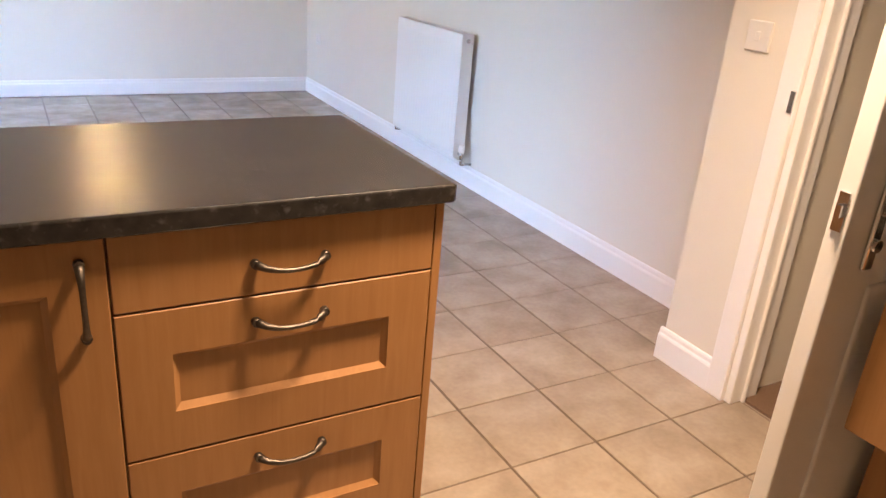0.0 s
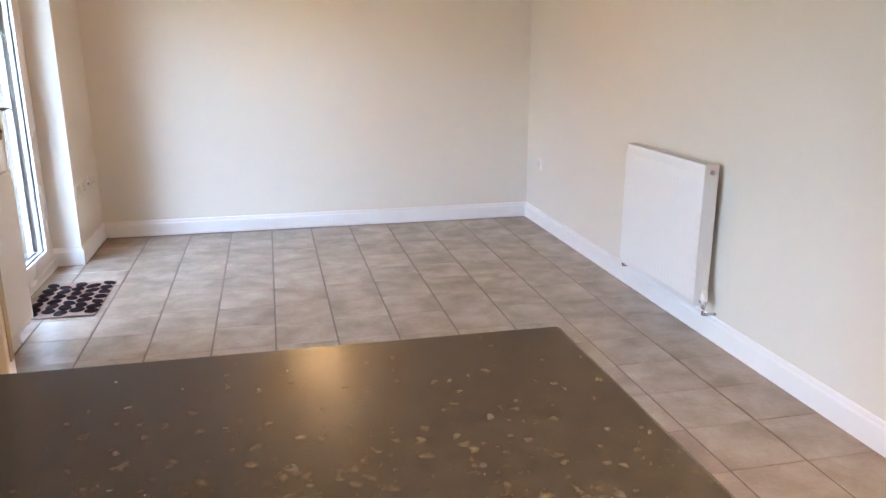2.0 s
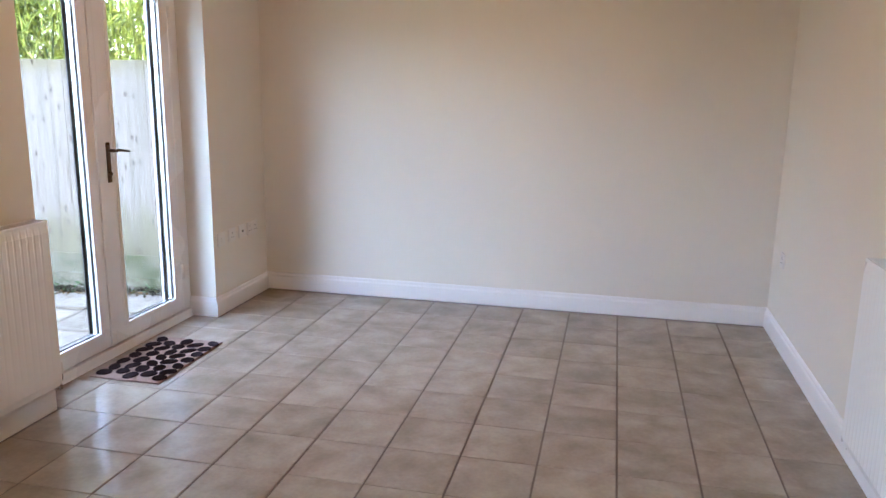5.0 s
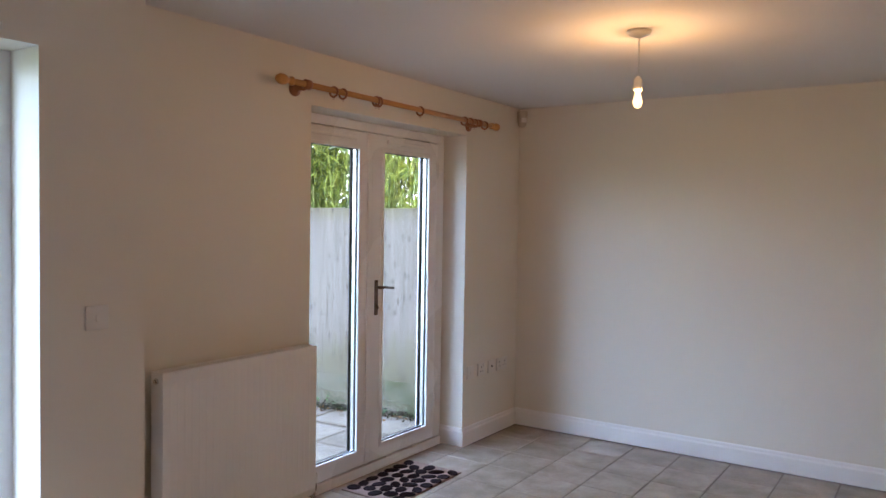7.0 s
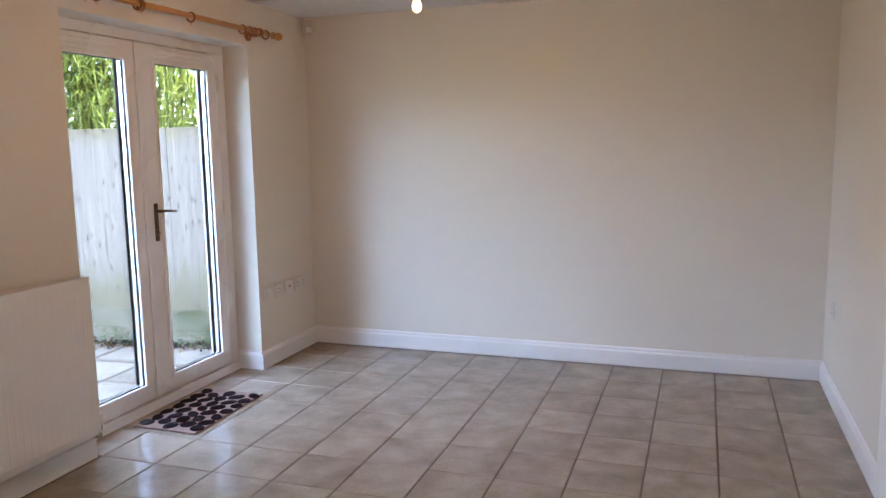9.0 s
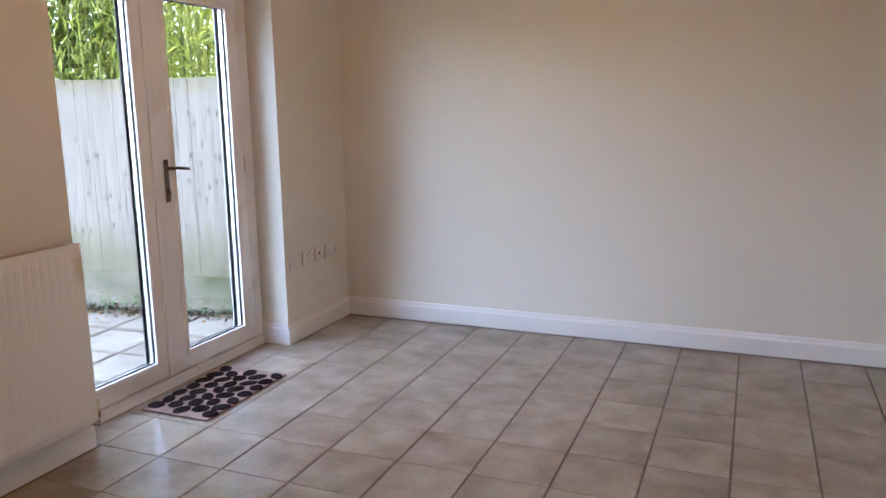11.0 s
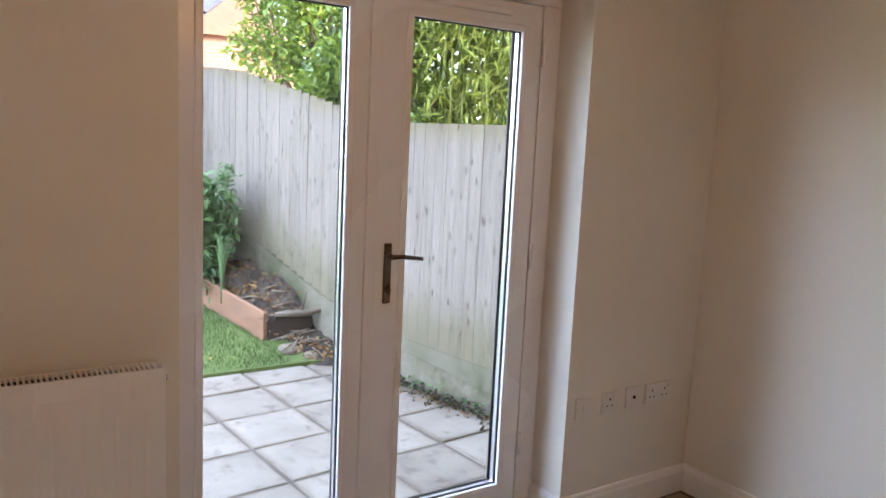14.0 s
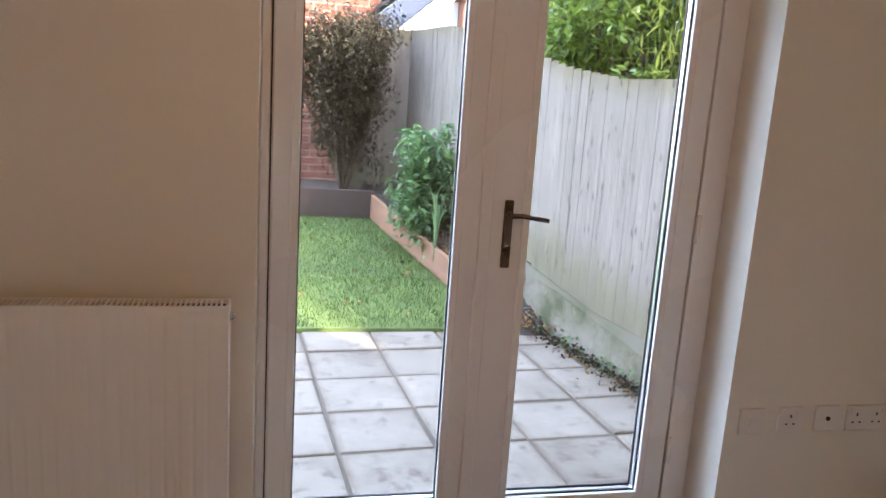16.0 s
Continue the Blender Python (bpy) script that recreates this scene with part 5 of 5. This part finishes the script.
# grass, weeds and litter
rgn = np.random.default_rng(3)
N = 26000
gx, gy = rgn.uniform(-5.05, -2.645, N), rgn.uniform(-3.6, -0.75, N)
line = B0[1] + (B1[1] - B0[1]) * (gx - B0[0]) / (B1[0] - B0[0])
keep = gy < np.where(gx < B0[0], line - 0.01, -0.5 + 0 * line)
gx, gy = gx[keep], gy[keep]
gz = -0.075 + 0.135 * np.maximum(0, -2.7 - gx)
n = len(gx)
th, hh = rgn.uniform(0, 2 * np.pi, n), rgn.uniform(0.018, 0.05, n)
w = 0.0035
off = np.stack([np.cos(th), np.sin(th), 0 * th], 1)
c = np.stack([gx, gy, gz - 0.004], 1)
bend = np.stack([rgn.normal(0, 0.014, n), rgn.normal(0, 0.014, n), hh], 1)
v = np.stack([c - off * w, c + off * w, c + bend], 1).reshape(-1, 3)
me = bpy.data.meshes.new("grass")
me.from_pydata(v.tolist(), [], [(3 * i, 3 * i + 1, 3 * i + 2) for i in range(n)])
me.materials.append(GRASS)
tagged(new("grass", me), "short green lawn grass blades", "grass", kind="stuff")


def litter(name, rows, size, material, seed, label, category):
    v, f = leaves(rows, size, size * 0.6, seed, 0.0)
    me = bpy.data.meshes.new(name)
    me.from_pydata(v.tolist(), [], f)
    me.materials.append(material)
    return tagged(new(name, me), label, category, kind="stuff")


rows = [(rg.uniform(-5, -2.8), rg.uniform(-2.6, -1.0), 0, rg.uniform(0.6, 1.2)) for _ in range(70)]
rows = [(x, y, lawn_z(x) + 0.03, s) for x, y, _, s in rows]
for _ in range(130):
    x = rg.uniform(-3.1, -2.5)
    rows.append((x, fence_y(x) - rg.uniform(0.02, 0.32), -0.03 + 0.12 * max(0, -2.6 - x), rg.uniform(0.4, 1.0)))
for _ in range(200):
    x = rg.uniform(-3.1, -0.9)
    rows.append((x, fence_y(x) - 0.05 - abs(rg.gauss(0, 0.07)), (-0.10 if x > -2.7 else lawn_z(x)) + 0.012, rg.uniform(0.4, 0.9)))
for _ in range(420):
    x = rg.uniform(-4.3, -3.08)
    y = fence_y(x) - rg.uniform(0.03, 0.34)
    rows.append((x, y, soil_z(x, y) + 0.012, rg.uniform(0.4, 1.0)))
litter("fallen_leaves", rows, 0.05, FALLEN, 51, "scattered brown fallen leaves", "fallen leaves")
rows = []
for _ in range(200):
    x = rg.uniform(-3.0, -0.7)
    rows.append((x, fence_y(x) - 0.04 - abs(rg.gauss(0, 0.03)), -0.09 + abs(rg.gauss(0, 0.05)), rg.uniform(0.4, 1.0)))
litter("weeds", rows, 0.045, BUSHLEAF, 52, "low green weeds along the foot of the fence", "weeds")
rows = []
for _ in range(700):
    x = rg.uniform(-3.1, -0.7)
    rows.append((x, fence_y(x) - 0.035 - abs(rg.gauss(0, 0.06)), -0.088 + abs(rg.gauss(0, 0.02)), rg.uniform(0.5, 1.1)))
litter("leaf_mould", rows, 0.04, DRYLEAF, 53, "dark rotting leaves along the foot of the fence", "leaf litter")
for i, (x, y, s) in enumerate(((-2.86, -0.68, 0.075), (-2.72, -0.57, 0.06), (-3.2, -0.62, 0.065), (-3.35, -0.55, 0.055), (-2.95, -0.52, 0.05))):
    bm = bmesh.new()
    bmesh.ops.create_icosphere(bm, subdivisions=2, radius=s)
    for vv in bm.verts:
        vv.co *= 1 + 0.35 * noise.noise(vv.co * 14 + Vector((i * 7, 0, 0)))
        vv.co.z *= 0.45
    bm.transform(pose(x, y, lawn_z(x) + 0.015 + (0.085 if x < -3.1 else 0), 0, 0, i * 50))
    thing("stone", bm, DEBRIS, "pale broken stone by the flower bed", "stone", "loose stones by the bed")
bm = bmesh.new()
for _ in range(26):
    x = rg.uniform(-3.5, -2.62)
    y = fence_y(x) - rg.uniform(0.05, 0.36)
    z = soil_z(x, y) + 0.02 if x < -3.1 else -0.05 + 0.20 * max(0.0, -2.6 - x)
    a, ln = rg.uniform(0, math.pi), rg.uniform(0.05, 0.15)
    d = Vector((math.cos(a) * ln, math.sin(a) * ln, rg.uniform(-0.02, 0.04)))
    tube(bm, Vector((x, y, z)) - d, Vector((x, y, z)) + d, 0.006, 0.003, 5)
thing("twigs", bm, DEBRIS, "pale dry twigs scattered over the soil", "twigs", kind="stuff")
bm = boxes((-0.15, 0.15, -0.045, 0.045, -0.013, 0.013), bevel=0.004)
bm.transform(pose(-2.93, -0.50, -0.035, 6, -9, 62))
thing("loose_plank", bm, DEBRIS, "short pale board lying on the spilt soil", "plank")
bm = bmesh.new()
sweep(bm, [(-3.07, -0.70, 0.165), (-3.04, -0.60, 0.168), (-2.99, -0.48, 0.178), (-2.98, -0.37, 0.20), (-2.99, -0.345, 0.26)], [0.017, 0.026, 0.028, 0.022, 0.006])
tube(bm, (-3.01, -0.53, 0.17), (-2.99, -0.50, 0.33), 0.012, 0.005, 6)
thing("driftwood_stick", bm, DEBRIS, "pale dry branch lying across the end of the flower bed", "stick")

# ---- neighbouring houses ----
nh = empty("brick_house", (-8, -2.3, 0), "red brick house with a gable and black downpipe", "house")
bm = bmesh.new()
prof = [(-1.11, 0.0), (-1.11, 2.46), (-2.35, 3.47), (-3.6, 2.46), (-3.6, 0.0)]
fr = [bm.verts.new((-6.2, y, z)) for y, z in prof]
bk = [bm.verts.new((-12, y, z)) for y, z in prof]
bm.faces.new(fr)
bm.faces.new(bk[::-1])
for i in range(5):
    bm.faces.new((fr[i], fr[(i + 1) % 5], bk[(i + 1) % 5], bk[i]))
part("wall", bm, BRICK, nh, "red brick")
bm = bmesh.new()
for (ya, za), (yb, zb) in (((-0.98, 2.40), (-2.35, 3.53)), ((-3.75, 2.40), (-2.35, 3.53))):
    vs = [bm.verts.new((x, y, z + o)) for o in (0, 0.09) for x, y, z in ((-6.08, ya, za), (-12.1, ya, za), (-12.1, yb, zb), (-6.08, yb, zb))]
    for q in ((0, 1, 2, 3), (4, 7, 6, 5), (0, 4, 5, 1), (1, 5, 6, 2), (2, 6, 7, 3), (3, 7, 4, 0)):
        bm.faces.new([vs[k] for k in q])
part("roof", bm, ROOFTILE, nh, "red tiled roof")
part("gutter", tube(tube(tube(bmesh.new(), (-6.05, -0.97, 2.40), (-12, -0.97, 2.40), 0.05), (-6.15, -0.98, 2.36), (-6.17, -1.16, 2.22), 0.035), (-6.16, -1.15, 2.22), (-6.16, -1.15, 0.2), 0.035), GUTTER, nh, "black gutter and downpipe")
wh = empty("rendered_house", (-15, 2, 0), "white rendered house with a blue slate roof", "house")
bm = bmesh.new()
prof = [(-0.25, 0.0), (-0.25, 2.30), (1.6, 3.92), (3.4, 2.30), (3.4, 0.0)]
fr = [bm.verts.new((-14, y, z)) for y, z in prof]
bk = [bm.verts.new((-20, y, z)) for y, z in prof]
bm.faces.new(fr)
bm.faces.new(bk[::-1])
for i in range(5):
    bm.faces.new((fr[i], fr[(i + 1) % 5], bk[(i + 1) % 5], bk[i]))
part("wall", bm, RENDER, wh)
bm = bmesh.new()
for (ya, za), (yb, zb) in (((-0.6, 2.02), (1.6, 3.95)), ((3.8, 2.02), (1.6, 3.95))):
    vs = [bm.verts.new((x, y, z + o)) for o in (0, 0.55) for x, y, z in ((-13.7, ya, za), (-20, ya, za), (-20, yb, zb), (-13.7, yb, zb))]
    for q in ((0, 1, 2, 3), (4, 7, 6, 5), (0, 4, 5, 1), (1, 5, 6, 2), (2, 6, 7, 3), (3, 7, 4, 0)):
        bm.faces.new([vs[k] for k in q])
part("roof", bm, SLATE, wh, "blue slate roof")

rh = empty("brick_house", (-13.4, 2.2, 0), "red brick house partly hidden by trees", "house")
part("wall", boxes((-16, -13.5, 1.42, 3.6, 0.0, 3.3)), BRICK, rh, "red brick")
bm = bmesh.new()
vs = [bm.verts.new((x, y, z)) for x in (-16.1, -13.4) for y, z in ((1.3, 3.3), (3.8, 3.3), (2.5, 4.3))]
for q in ((0, 1, 2), (3, 5, 4), (0, 3, 4, 1), (1, 4, 5, 2), (2, 5, 3, 0)):
    bm.faces.new([vs[k] for k in q])
part("roof", bm, ROOFTILE, rh, "red tiled roof")

# unseen upper storey and roof of this house, added to shade the garden
thing("wall_unseen_storey", boxes((-0.3, 7, SOUTH - 0.3, 0.3, H + 0.2, 5.0), (4.6, 7, SOUTH - 0.3, 0.3, -0.25, H + 0.2)), BRICK, "unseen brick upper storey added to shade the garden", "wall", kind=S)
bm = bmesh.new()
vs = [bm.verts.new(v) for v in ((-0.6, SOUTH - 0.6, 5.0), (7.3, SOUTH - 0.6, 5.0), (7.3, 0.6, 5.0), (-0.6, 0.6, 5.0), (3.3, SOUTH - 0.6, 7.0), (3.3, 0.6, 7.0))]
for q in ((0, 3, 2, 1), (0, 4, 5, 3), (1, 2, 5, 4), (0, 1, 4), (2, 3, 5)):
    bm.faces.new([vs[i] for i in q])
thing("roof_unseen", bm, ROOFTILE, "unseen tiled roof added above the house", "roof", kind=S)

# ---- floor tiles ----
P, Q = 0.3012, 0.2985
TY = -2.125 + 7 * Q
floor = bpy.data.objects["floor"]
tile_me = mesh_of("tile", boxes((-P / 2 + 0.0036, P / 2 - 0.0036, -Q / 2 + 0.0019, Q / 2 - 0.0019, -0.008, 0.0), bevel=0.0018, seg=1), TILE)
for i in range(11):
    for j in range(28):
        x, y = 0.0208 + P * (i + 0.5), TY - Q * (j + 0.5)
        piece("tile", tile_me, floor, pose(x, y, rnd.uniform(-0.0004, 0.0002), rnd.uniform(-0.08, 0.08), rnd.uniform(-0.08, 0.08), rnd.choice((0, 180))))
strip_me = mesh_of("tile", boxes((-0.095, 0.095, -Q / 2 + 0.0019, Q / 2 - 0.0019, -0.008, 0.0), bevel=0.0018, seg=1), TILE)
for j in range(28):
    y = TY - Q * (j + 0.5)
    if FY0 - 0.1 < y < FY1 + 0.1 or DY0 - 0.1 < y < DY1 + 0.1:
        piece("tile", strip_me, floor, pose(-0.0774, y, 0, 0, 0, rnd.choice((0, 180))))
